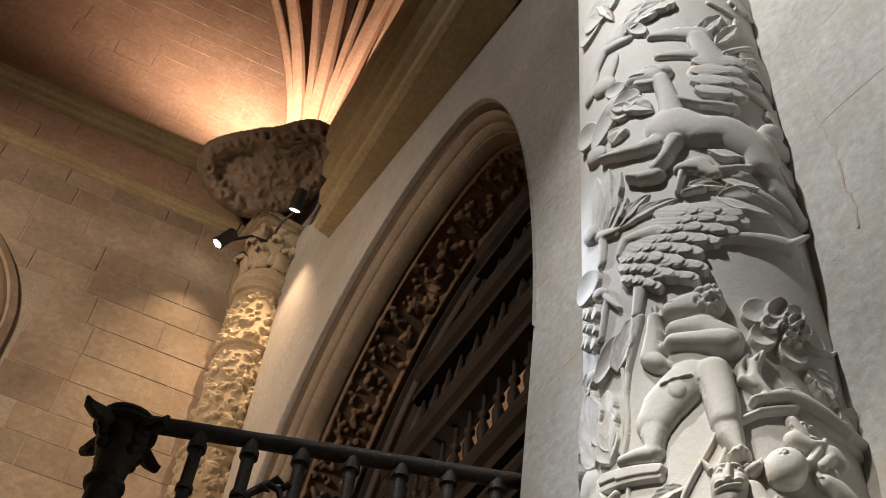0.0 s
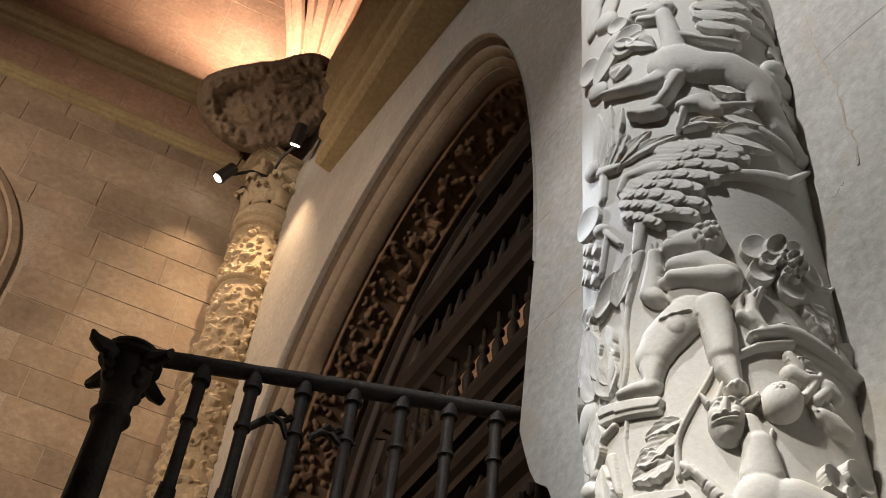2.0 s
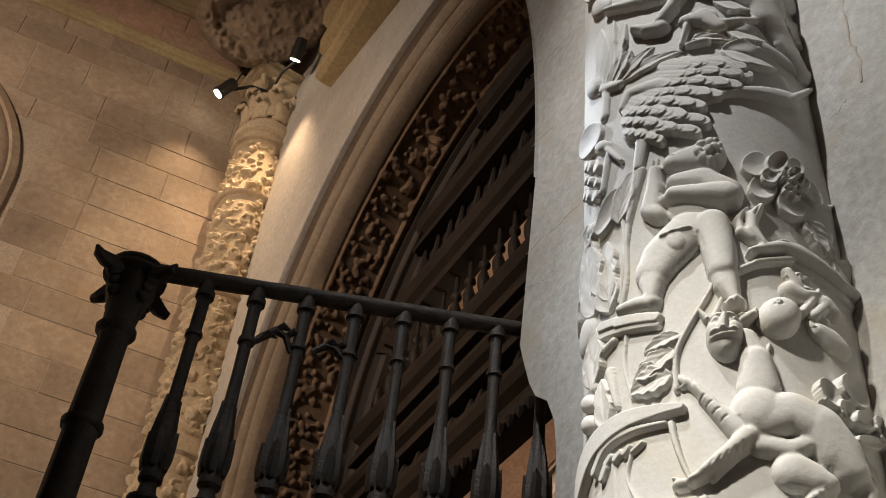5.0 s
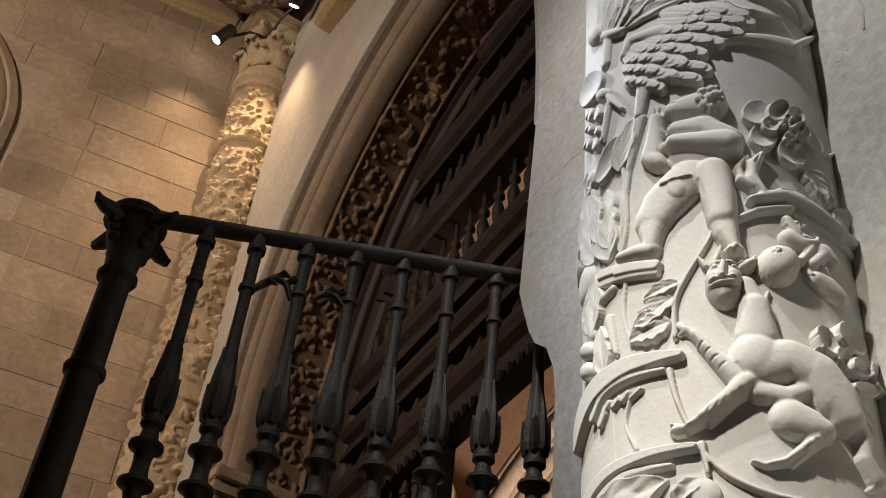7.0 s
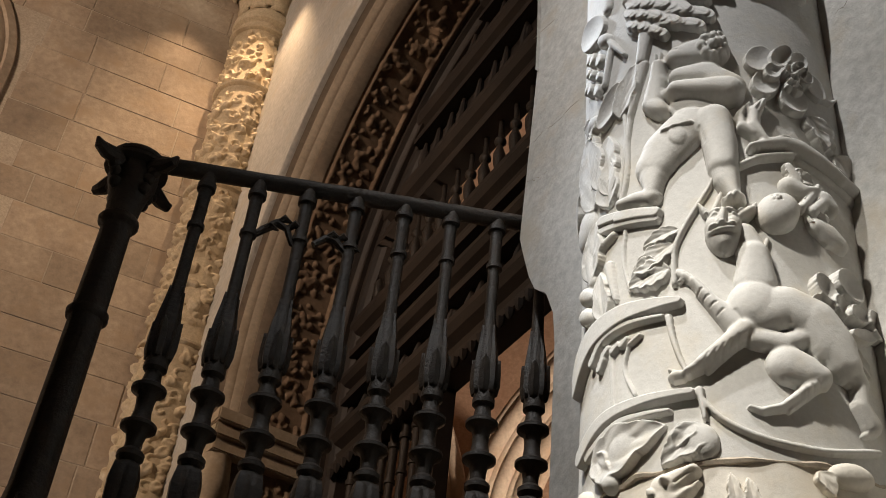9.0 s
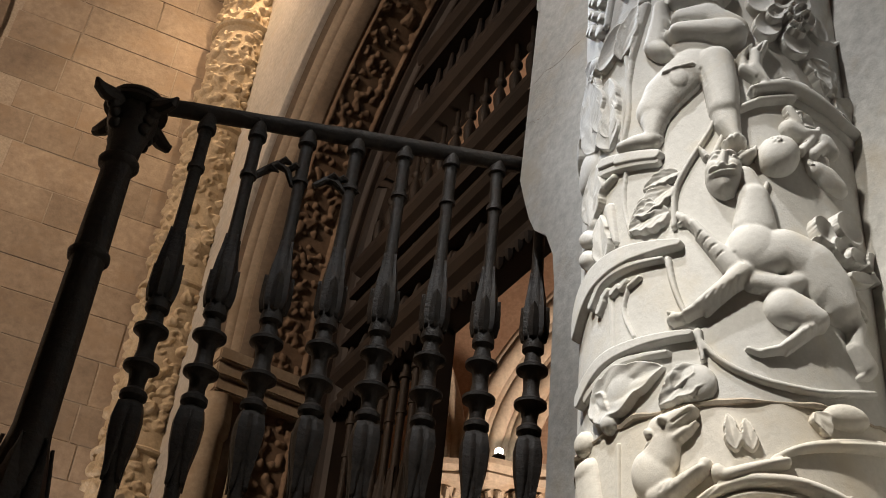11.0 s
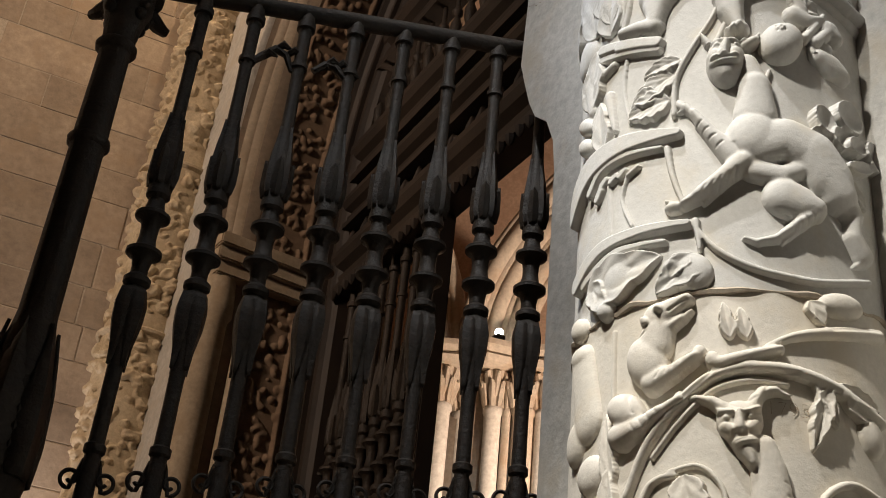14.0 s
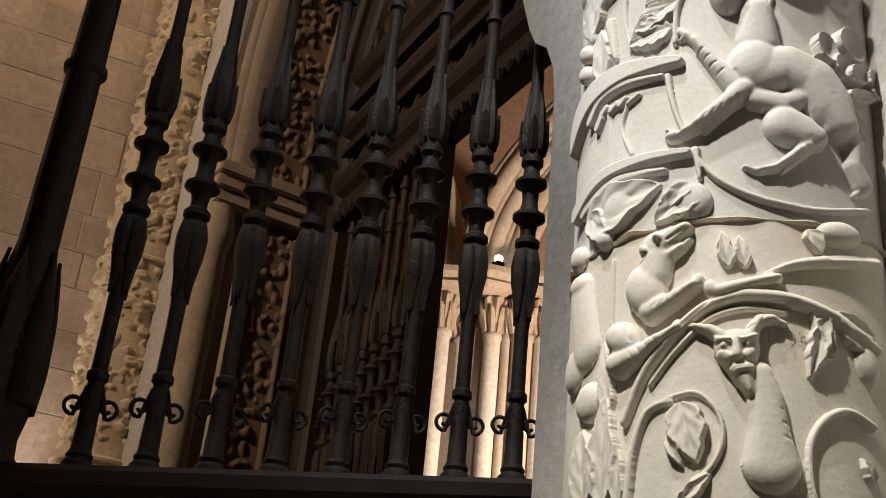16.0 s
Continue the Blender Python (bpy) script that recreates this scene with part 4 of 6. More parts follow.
relief("beast_carving", ON_NEAR, LIMESTONE, near_column, FINE,
       [("cap", (0.051, 3.398, 0.069, 3.328, 0.029, 0.040, 0.026)), ("cap", (0.069, 3.333, 0.067, 3.250, 0.037, 0.051, 0.034)), ("ell", (0.056, 3.181, 0.074, 0.060, 74, 0.044)),
        ("cap", (0.067, 3.167, 0.134, 3.183, 0.064, 0.055, 0.040)), ("cap", (0.134, 3.183, 0.194, 3.159, 0.061, 0.065, 0.040)), ("cap", (0.193, 3.158, 0.227, 3.107, 0.065, 0.070, 0.042)),
        ("cap", (0.227, 3.107, 0.249, 3.063, 0.067, 0.052, 0.042)), ("cap", (0.260, 3.055, 0.285, 3.021, 0.044, 0.030, 0.032)), ("cap", (0.285, 3.021, 0.282, 2.963, 0.023, 0.016, 0.032)),
        ("cap", (0.282, 2.963, 0.307, 2.924, 0.020, 0.026, 0.032)), ("ell", (0.313, 2.913, 0.044, 0.010, -147, 0.030)), ("cap", (0.013, 3.136, -0.029, 3.191, 0.030, 0.019, 0.032))],
       [("cap", (-0.029, 3.191, -0.068, 3.259, 0.018, 0.012, 0.032)), ("cap", (-0.068, 3.259, -0.087, 3.284, 0.012, 0.011, 0.032)), ("ell", (-0.098, 3.291, 0.023, 0.011, 128, 0.030)),
        ("cap", (-0.092, 3.300, -0.108, 3.311, 0.006, 0.004, 0.030)), ("cap", (-0.093, 3.278, -0.106, 3.274, 0.007, 0.005, 0.030)), ("cap", (0.032, 3.113, -0.012, 3.070, 0.029, 0.021, 0.038)),
        ("cap", (-0.012, 3.070, -0.063, 3.028, 0.022, 0.016, 0.038)), ("cap", (-0.063, 3.028, -0.093, 3.013, 0.016, 0.012, 0.038)), ("ell", (-0.118, 3.013, 0.024, 0.014, 180, 0.032)),
        ("cap", (-0.106, 3.018, -0.137, 3.035, 0.007, 0.005, 0.034)), ("cap", (-0.107, 3.003, -0.125, 3.001, 0.008, 0.006, 0.034)), ("cap", (0.056, 3.092, 0.114, 3.082, 0.028, 0.031, 0.028))],
       [("cap", (0.114, 3.082, 0.166, 3.110, 0.027, 0.024, 0.028)), ("cap", (0.122, 3.027, 0.154, 3.015, 0.051, 0.048, 0.036)), ("cap", (0.154, 3.015, 0.184, 3.008, 0.047, 0.032, 0.036)),
        ("cap", (0.184, 2.995, 0.143, 2.960, 0.018, 0.013, 0.032)), ("cap", (0.143, 2.960, 0.099, 2.920, 0.013, 0.009, 0.032)), ("cap", (0.100, 2.919, 0.059, 2.907, 0.011, 0.008, 0.028)),
        ("cap", (0.059, 2.907, 0.032, 2.917, 0.008, 0.006, 0.028)), ("groove", (0.004, 3.075, -0.005, 3.046, 0.002, 0.001, 0.004)), ("groove", (-0.012, 3.064, -0.020, 3.037, 0.002, 0.001, 0.004)),
        ("groove", (-0.027, 3.054, -0.037, 3.031, 0.002, 0.001, 0.004)), ("groove", (-0.044, 3.044, -0.053, 3.024, 0.002, 0.001, 0.004)), ("groove", (0.019, 3.087, 0.012, 3.057, 0.002, 0.001, 0.004))],
       [("groove", (-0.022, 3.183, -0.037, 3.175, 0.003, 0.002, 0.004)), ("groove", (-0.036, 3.204, -0.052, 3.197, 0.003, 0.002, 0.004)), ("groove", (-0.050, 3.225, -0.064, 3.217, 0.003, 0.002, 0.004)),
        ("groove", (-0.008, 3.161, -0.021, 3.151, 0.003, 0.002, 0.004)), ("groove", (0.172, 2.985, 0.178, 2.972, 0.003, 0.002, 0.003)), ("groove", (0.158, 2.973, 0.164, 2.960, 0.003, 0.002, 0.003)),
        ("groove", (0.144, 2.962, 0.150, 2.949, 0.003, 0.002, 0.003)), ("groove", (0.131, 2.951, 0.134, 2.938, 0.002, 0.001, 0.003)), ("groove", (0.016, 3.155, 0.031, 3.123, 0.003, 0.002, 0.003)),
        ("cap", (0.033, 3.094, -0.051, 3.011, 0.009, 0.005, 0.022)), ("cap", (0.181, 2.980, 0.111, 2.911, 0.008, 0.005, 0.022)), ("cap", (-0.006, 3.131, -0.066, 3.227, 0.008, 0.004, 0.018))])
relief("cornice_bands", ON_NEAR, LIMESTONE, near_column, FINE,
       [*strip(0.022, 0.053, 0.013, -0.493, 3.180, -0.390, 3.227, -0.279, 3.237, -0.181, 3.225, -0.108, 3.215), *strip(0.017, 0.015, 0.007, -0.379, 3.161, -0.331, 3.199, -0.256, 3.202, -0.147, 3.185), *strip(0.010, 0.012, 0.006, -0.420, 3.180, -0.362, 3.226, -0.267, 3.217, -0.181, 3.206),
        *strip(0.022, 0.028, 0.011, -0.432, 2.928, -0.328, 2.969, -0.221, 2.972, -0.088, 2.963), *strip(0.017, 0.014, 0.007, -0.395, 2.909, -0.283, 2.942, -0.205, 2.937, -0.140, 2.929), ("band", (-0.348, 3.128, -0.333, 3.147, 0.014, 0.013, 0.013)),
        ("band", (-0.329, 3.157, -0.312, 3.167, 0.012, 0.011, 0.013)), ("band", (-0.295, 3.151, -0.276, 3.161, 0.011, 0.010, 0.013)), ("band", (-0.265, 3.152, -0.248, 3.163, 0.010, 0.009, 0.013)),
        ("band", (-0.238, 3.145, -0.210, 3.157, 0.007, 0.007, 0.013)), *strip(0.009, 0.006, 0.006, -0.244, 3.145, -0.259, 3.082, -0.229, 3.003), ("band", (-0.307, 3.145, -0.297, 2.999, 0.010, 0.009, 0.006))])
relief("middle_stems", ON_NEAR, LIMESTONE, near_column, FINE,
       [*vine(0.015, 0.009, 0.006, -0.135, 3.182, -0.128, 3.130, -0.115, 3.073, -0.098, 3.020), ("cap", (-0.071, 2.970, -0.062, 2.895, 0.009, 0.006, 0.017)), *vine(0.018, 0.007, 0.009, -0.083, 2.970, -0.028, 2.893, 0.049, 2.844, 0.140, 2.826, 0.213, 2.832, 0.319, 2.865),
        ("leaf", (-0.126, 3.321, -0.245, 3.308, 0.037, 0.022, 4)), ("leaf", (-0.154, 3.344, -0.229, 3.349, 0.026, 0.025, 3))])
relief("hanging_leaves", ON_NEAR, LIMESTONE, near_column, FINE,
       [("leaf", (-0.379, 2.856, -0.147, 2.898, 0.059, 0.025, 3)), ("ell", (-0.267, 2.875, 0.050, 0.055, 8, 0.020)), ("leaf", (-0.358, 2.894, -0.290, 2.791, 0.030, 0.025, 2)),
        ("ell", (-0.300, 2.802, 0.026, 0.024, -23, 0.027)), ("ell", (-0.077, 2.841, 0.041, 0.048, 17, 0.026)), ("leaf", (-0.058, 2.872, -0.165, 2.799, 0.037, 0.029, 3)),
        ("leaf", (-0.086, 2.884, -0.129, 2.829, 0.022, 0.032, 2))])
relief("bud_cluster", ON_NEAR, LIMESTONE, near_column, FINE,
       [("petal", (0.226, 3.259, 0.031, 0.042, 19, 0.030)), ("petal", (0.296, 3.292, 0.048, 0.045, 0, 0.032)), ("petal", (0.211, 3.204, 0.033, 0.030, 7, 0.030)),
        ("petal", (0.270, 3.223, 0.031, 0.032, 22, 0.027)), ("petal", (0.311, 3.217, 0.040, 0.026, 25, 0.033)), ("petal", (0.321, 3.165, 0.055, 0.019, 23, 0.028)),
        ("petal", (0.379, 3.221, 0.039, 0.044, 29, 0.027)), ("cap", (0.221, 3.174, 0.280, 3.147, 0.014, 0.013, 0.022)), ("leaf", (0.262, 3.121, 0.345, 3.060, 0.021, 0.020, 2)),
        ("petal", (0.192, 3.158, 0.017, 0.013, -21, 0.022))])
relief("ape_carving", ON_NEAR, CREAMSTONE, near_column, FINE,
       [("cap", (-0.153, 2.741, -0.121, 2.756, 0.039, 0.026, 0.034)), ("cap", (-0.121, 2.756, -0.090, 2.772, 0.026, 0.014, 0.034)), ("cap", (-0.125, 2.714, -0.100, 2.729, 0.013, 0.010, 0.030)),
        ("cap", (-0.100, 2.729, -0.082, 2.745, 0.010, 0.005, 0.030)), ("dot", (-0.145, 2.751, 0.013, 0.011, 126, 0.007)), ("dot", (-0.145, 2.750, 0.007, 0.006, 126, 0.008)),
        ("dot", (-0.184, 2.732, 0.022, 0.011, 148, 0.014)), ("cap", (-0.155, 2.710, -0.165, 2.676, 0.038, 0.044, 0.034)), ("ell", (-0.181, 2.641, 0.066, 0.047, 107, 0.040)),
        ("cap", (-0.166, 2.589, -0.120, 2.606, 0.028, 0.019, 0.036)), ("cap", (-0.120, 2.606, -0.074, 2.634, 0.019, 0.013, 0.036)), ("ell", (-0.068, 2.645, 0.020, 0.015, 84, 0.032))],
       [("ell", (-0.233, 2.539, 0.053, 0.039, 138, 0.040)), ("cap", (-0.246, 2.487, -0.190, 2.496, 0.031, 0.021, 0.036)), ("cap", (-0.190, 2.496, -0.147, 2.522, 0.023, 0.015, 0.036)),
        ("cap", (-0.147, 2.522, -0.108, 2.544, 0.015, 0.010, 0.036)), ("ell", (-0.107, 2.549, 0.016, 0.014, 130, 0.032)), ("groove", (-0.143, 2.606, -0.150, 2.591, 0.002, 0.002, 0.003)),
        ("groove", (-0.127, 2.612, -0.132, 2.597, 0.002, 0.001, 0.003)), ("groove", (-0.113, 2.622, -0.118, 2.607, 0.002, 0.001, 0.003)), ("groove", (-0.098, 2.629, -0.103, 2.615, 0.002, 0.001, 0.003)),
        ("groove", (-0.206, 2.500, -0.197, 2.483, 0.002, 0.001, 0.003)), ("groove", (-0.189, 2.507, -0.179, 2.490, 0.002, 0.001, 0.003)), ("groove", (-0.173, 2.516, -0.164, 2.499, 0.002, 0.001, 0.003))],
       [("groove", (-0.158, 2.526, -0.148, 2.511, 0.002, 0.001, 0.003)), ("groove", (-0.125, 2.743, -0.088, 2.767, 0.003, 0.002, 0.005)), ("groove", (-0.209, 2.694, -0.177, 2.703, 0.003, 0.002, 0.005)),
        ("groove", (-0.221, 2.580, -0.203, 2.524, 0.003, 0.002, 0.005)), ("cap", (-0.157, 2.573, -0.080, 2.618, 0.010, 0.005, 0.022)), ("cap", (-0.237, 2.465, -0.121, 2.529, 0.012, 0.005, 0.022))])
relief("great_scroll", ON_NEAR, CREAMSTONE, near_column, FINE,
       [*vine(0.024, 0.009, 0.013, -0.230, 2.356, -0.186, 2.450, -0.123, 2.526, -0.054, 2.585, 0.020, 2.610), *vine(0.026, 0.015, 0.014, 0.020, 2.610, 0.106, 2.607, 0.185, 2.588, 0.247, 2.560, 0.310, 2.532), *vine(0.014, 0.006, 0.006, -0.171, 2.429, -0.112, 2.499, -0.043, 2.561, 0.030, 2.582, 0.104, 2.577),
        ("cap", (-0.023, 2.618, 0.090, 2.651, 0.017, 0.011, 0.030)), ("leaf", (-0.005, 2.674, -0.019, 2.766, 0.016, 0.023, 2)), ("leaf", (0.028, 2.673, 0.014, 2.755, 0.015, 0.022, 2)),
        ("ell", (-0.039, 2.624, 0.017, 0.025, 20, 0.030)), ("leaf", (0.184, 2.578, 0.146, 2.436, 0.020, 0.027, 4)), ("leaf", (0.162, 2.598, 0.206, 2.494, 0.017, 0.023, 4)),
        ("leaf", (0.197, 2.587, 0.316, 2.557, 0.018, 0.029, 4))],
       [("leaf", (0.220, 2.561, 0.311, 2.512, 0.016, 0.023, 3)), *vine(0.020, 0.006, 0.017, 0.066, 2.660, 0.120, 2.686, 0.192, 2.707, 0.338, 2.742), ("ell", (0.236, 2.782, 0.061, 0.031, 9, 0.024)),
        ("leaf", (0.159, 2.779, 0.193, 2.720, 0.020, 0.020, 2)), ("groove", (-0.112, 2.536, -0.045, 2.591, 0.004, 0.003, 0.003)), ("groove", (-0.045, 2.596, 0.031, 2.622, 0.004, 0.003, 0.003)),
        ("groove", (0.030, 2.597, 0.127, 2.598, 0.004, 0.003, 0.003)), ("groove", (0.127, 2.593, 0.209, 2.573, 0.004, 0.003, 0.003)), ("groove", (0.205, 2.715, 0.328, 2.749, 0.004, 0.003, 0.003))])
relief("horned_mask_carving", ON_NEAR, CREAMSTONE, near_column, FINE,
       [("ell", (0.007, 2.492, 0.046, 0.044, -165, 0.036)), ("cap", (0.011, 2.470, 0.020, 2.432, 0.036, 0.023, 0.038)), ("cap", (0.020, 2.432, 0.029, 2.394, 0.023, 0.007, 0.038)),
        ("ridge", (0.007, 2.502, 0.007, 2.466, 0.006, 0.010, 0.014)), ("dot", (-0.017, 2.467, 0.017, 0.013, 150, 0.009)), ("dot", (0.033, 2.472, 0.017, 0.013, -147, 0.009)),
        ("ridge", (-0.036, 2.506, -0.006, 2.501, 0.007, 0.005, 0.011)), ("ridge", (0.016, 2.501, 0.047, 2.511, 0.005, 0.007, 0.011)), ("dot", (-0.018, 2.490, 0.007, 0.007, 89, 0.007)),
        ("dot", (0.027, 2.493, 0.007, 0.006, 77, 0.007)), ("ridge", (-0.003, 2.438, 0.032, 2.444, 0.007, 0.007, 0.008)), ("groove", (-0.003, 2.439, 0.032, 2.445, 0.002, 0.001, 0.004))],
       [("cap", (-0.024, 2.518, -0.045, 2.534, 0.016, 0.012, 0.030)), ("cap", (-0.045, 2.534, -0.076, 2.544, 0.012, 0.007, 0.030)), ("cap", (-0.076, 2.544, -0.110, 2.550, 0.007, 0.005, 0.030)),
        ("cap", (0.032, 2.512, 0.039, 2.537, 0.017, 0.014, 0.034)), ("cap", (0.039, 2.537, 0.053, 2.555, 0.014, 0.012, 0.034)), ("cap", (0.053, 2.555, 0.078, 2.559, 0.013, 0.009, 0.034)),
        ("cap", (0.078, 2.559, 0.106, 2.550, 0.009, 0.004, 0.034)), ("groove", (0.026, 2.527, 0.041, 2.537, 0.002, 0.001, 0.006)), ("groove", (0.026, 2.539, 0.042, 2.552, 0.002, 0.001, 0.006)),
        ("groove", (0.037, 2.552, 0.051, 2.562, 0.002, 0.001, 0.006)), ("groove", (0.057, 2.555, 0.064, 2.571, 0.002, 0.001, 0.006)), ("groove", (-0.002, 2.459, -0.011, 2.449, 0.002, 0.001, 0.003))],
       [("groove", (0.024, 2.459, 0.032, 2.455, 0.002, 0.001, 0.003)), ("groove", (-0.012, 2.522, 0.001, 2.512, 0.002, 0.001, 0.003)), ("cap", (0.049, 2.437, 0.058, 2.391, 0.028, 0.036, 0.030)),
        ("cap", (0.058, 2.391, 0.064, 2.322, 0.036, 0.041, 0.030)), ("cap", (0.064, 2.322, 0.066, 2.256, 0.041, 0.057, 0.030)), ("groove", (0.084, 2.364, 0.105, 2.361, 0.002, 0.001, 0.003)),
        ("groove", (0.087, 2.337, 0.109, 2.332, 0.002, 0.001, 0.003)), ("groove", (0.088, 2.309, 0.112, 2.303, 0.002, 0.001, 0.003))])
relief("spiral_leaf_carving", ON_NEAR, CREAMSTONE, near_column, FINE,
       [*vine(0.020, 0.010, 0.006, -0.220, 2.180, -0.209, 2.281, -0.184, 2.360, -0.152, 2.384, -0.121, 2.386), ("leaf", (-0.106, 2.385, -0.073, 2.256, 0.036, 0.027, 3)), *vine(0.022, 0.006, 0.006, -0.134, 2.395, -0.072, 2.401, -0.031, 2.357, -0.024, 2.300, -0.047, 2.247, -0.084, 2.221),
        ("leaf", (-0.111, 2.170, -0.045, 2.236, 0.015, 0.025, 3)), ("leaf", (-0.134, 2.312, -0.099, 2.249, 0.012, 0.022, 3))])
relief("right_scroll", ON_NEAR, CREAMSTONE, near_column, FINE,
       [*vine(0.020, 0.006, 0.009, 0.150, 2.182, 0.139, 2.242, 0.144, 2.309, 0.176, 2.360, 0.226, 2.385, 0.289, 2.366), ("leaf", (0.283, 2.249, 0.252, 2.298, 0.013, 0.022, 2)), ("ell", (0.285, 2.498, 0.028, 0.047, 15, 0.024))])
relief("side_foliage", ON_NEAR, CREAMSTONE, near_column, FINE,
       [("leaf", (-0.287, 2.188, -0.281, 2.428, 0.038, 0.025, 3)), ("leaf", (-0.239, 2.181, -0.243, 2.315, 0.017, 0.025, 2)), ("cap", (-0.402, 2.710, -0.367, 2.558, 0.050, 0.053, 0.022)),
        ("ell", (-0.403, 2.725, 0.049, 0.031, -14, 0.026)), ("ell", (-0.344, 2.428, 0.053, 0.046, -15, 0.024)), ("leaf", (-0.342, 2.199, -0.363, 2.376, 0.045, 0.025, 3)),
        ("leaf", (-0.274, 2.377, -0.293, 2.560, 0.020, 0.020, 3)), ("ell", (-0.423, 2.525, 0.047, 0.056, -20, 0.022)), ("cap", (-0.276, 2.581, -0.276, 2.743, 0.006, 0.007, 0.009)),
        ("ell", (-0.426, 2.808, 0.052, 0.031, -25, 0.021))])
relief("side_foliage_upper", ON_NEAR, LIMESTONE, near_column, FINE,
       [("leaf", (-0.383, 3.662, -0.414, 3.984, 0.067, 0.023, 3)), ("leaf", (-0.311, 3.616, -0.308, 3.783, 0.044, 0.023, 2)), ("leaf", (-0.392, 3.421, -0.369, 3.611, 0.052, 0.023, 3)),
        ("ell", (-0.446, 3.634, 0.077, 0.063, -39, 0.020)), ("cap", (-0.312, 3.420, -0.284, 3.297, 0.017, 0.007, 0.016)), ("leaf", (-0.326, 3.254, -0.348, 3.426, 0.032, 0.022, 2)),
        ("ell", (-0.420, 3.393, 0.074, 0.026, -35, 0.022)), ("ell", (-0.424, 3.331, 0.060, 0.026, -34, 0.022)), ("cap", (-0.385, 3.416, -0.412, 3.529, 0.020, 0.025, 0.017)),
        ("cap", (-0.364, 3.493, -0.292, 3.508, 0.016, 0.012, 0.017))])
relief("upper_edge", ON_NEAR, LIMESTONE, near_column, FINE,
       [("leaf", (0.297, 5.971, 0.426, 5.857, 0.094, 0.018, 3)), ("ell", (0.456, 6.073, 0.185, 0.079, 62, 0.018)), ("leaf", (0.318, 5.539, 0.410, 5.250, 0.091, 0.018, 3)),
        ("ell", (0.474, 5.376, 0.110, 0.201, 51, 0.020)), ("leaf", (0.338, 5.165, 0.448, 5.080, 0.083, 0.020, 3)), ("leaf", (0.545, 4.743, 0.544, 4.535, 0.012, 0.018, 3)),
        ("cap", (0.543, 4.924, 0.542, 4.613, 0.006, 0.006, 0.014)), ("cap", (0.545, 4.198, 0.450, 3.758, 0.006, 0.034, 0.012))])
relief("rising_stem", ON_NEAR, LIMESTONE, near_column, FINE,
       [*vine(0.015, 0.008, 0.006, -0.117, 3.272, -0.113, 3.372, -0.084, 3.442, -0.029, 3.538, -0.012, 3.581), *vine(0.012, 0.008, 0.009, -0.255, 3.954, -0.243, 3.839, -0.246, 3.678, -0.272, 3.589), *vine(0.010, 0.006, 0.006, -0.252, 3.501, -0.259, 3.405, -0.237, 3.297),
        ("leaf", (-0.115, 3.394, -0.237, 3.323, 0.031, 0.022, 4)), ("leaf", (-0.098, 3.434, -0.200, 3.412, 0.021, 0.023, 4)), *vine(0.012, 0.007, 0.020, 0.098, 3.732, 0.208, 3.664, 0.307, 3.637, 0.423, 3.612),
        *vine(0.010, 0.006, 0.006, 0.047, 3.247, 0.081, 3.314, 0.104, 3.384)])
NUM_S, NUM_Z = 0.103, 2.509

joint = mesh_object("mortar_joint", *tube([((R_NEAR + 0.001 + 0.003 * math.sin(7.3 * i)) * math.cos(2 * math.pi * i / 120), (R_NEAR + 0.001 + 0.003 * math.sin(7.3 * i)) * math.sin(2 * math.pi * i / 120), JOINT_Z + 0.008 * math.sin(3.1 * i) * math.cos(1.7 * i)) for i in range(121)], [0.006 + 0.003 * math.sin(5.7 * i) for i in range(121)], 6), MORTAR, near_column)
tagged(joint, "rough crumbling mortar joint")
writing = bpy.data.curves.new("inscription", "FONT")
writing.body, writing.size, writing.align_x, writing.extrude = "1795", 0.046, "CENTER", 0.0004
writing.offset = -0.0018
number = new("inscription", writing)
number.data.materials.append(JAMBSTONE)
number.parent = near_column
angle = math.atan2(-NEAR.y, -NEAR.x) + NUM_S / R_NEAR
number.matrix_local = Matrix.Translation(((R_NEAR + 0.0022) * math.cos(angle), (R_NEAR + 0.0022) * math.sin(angle), NUM_Z)) @ Matrix.Rotation(angle + math.pi / 2, 4, "Z") @ Matrix.Rotation(math.pi / 2, 4, "X")
tagged(number, "scratched date in the stone")

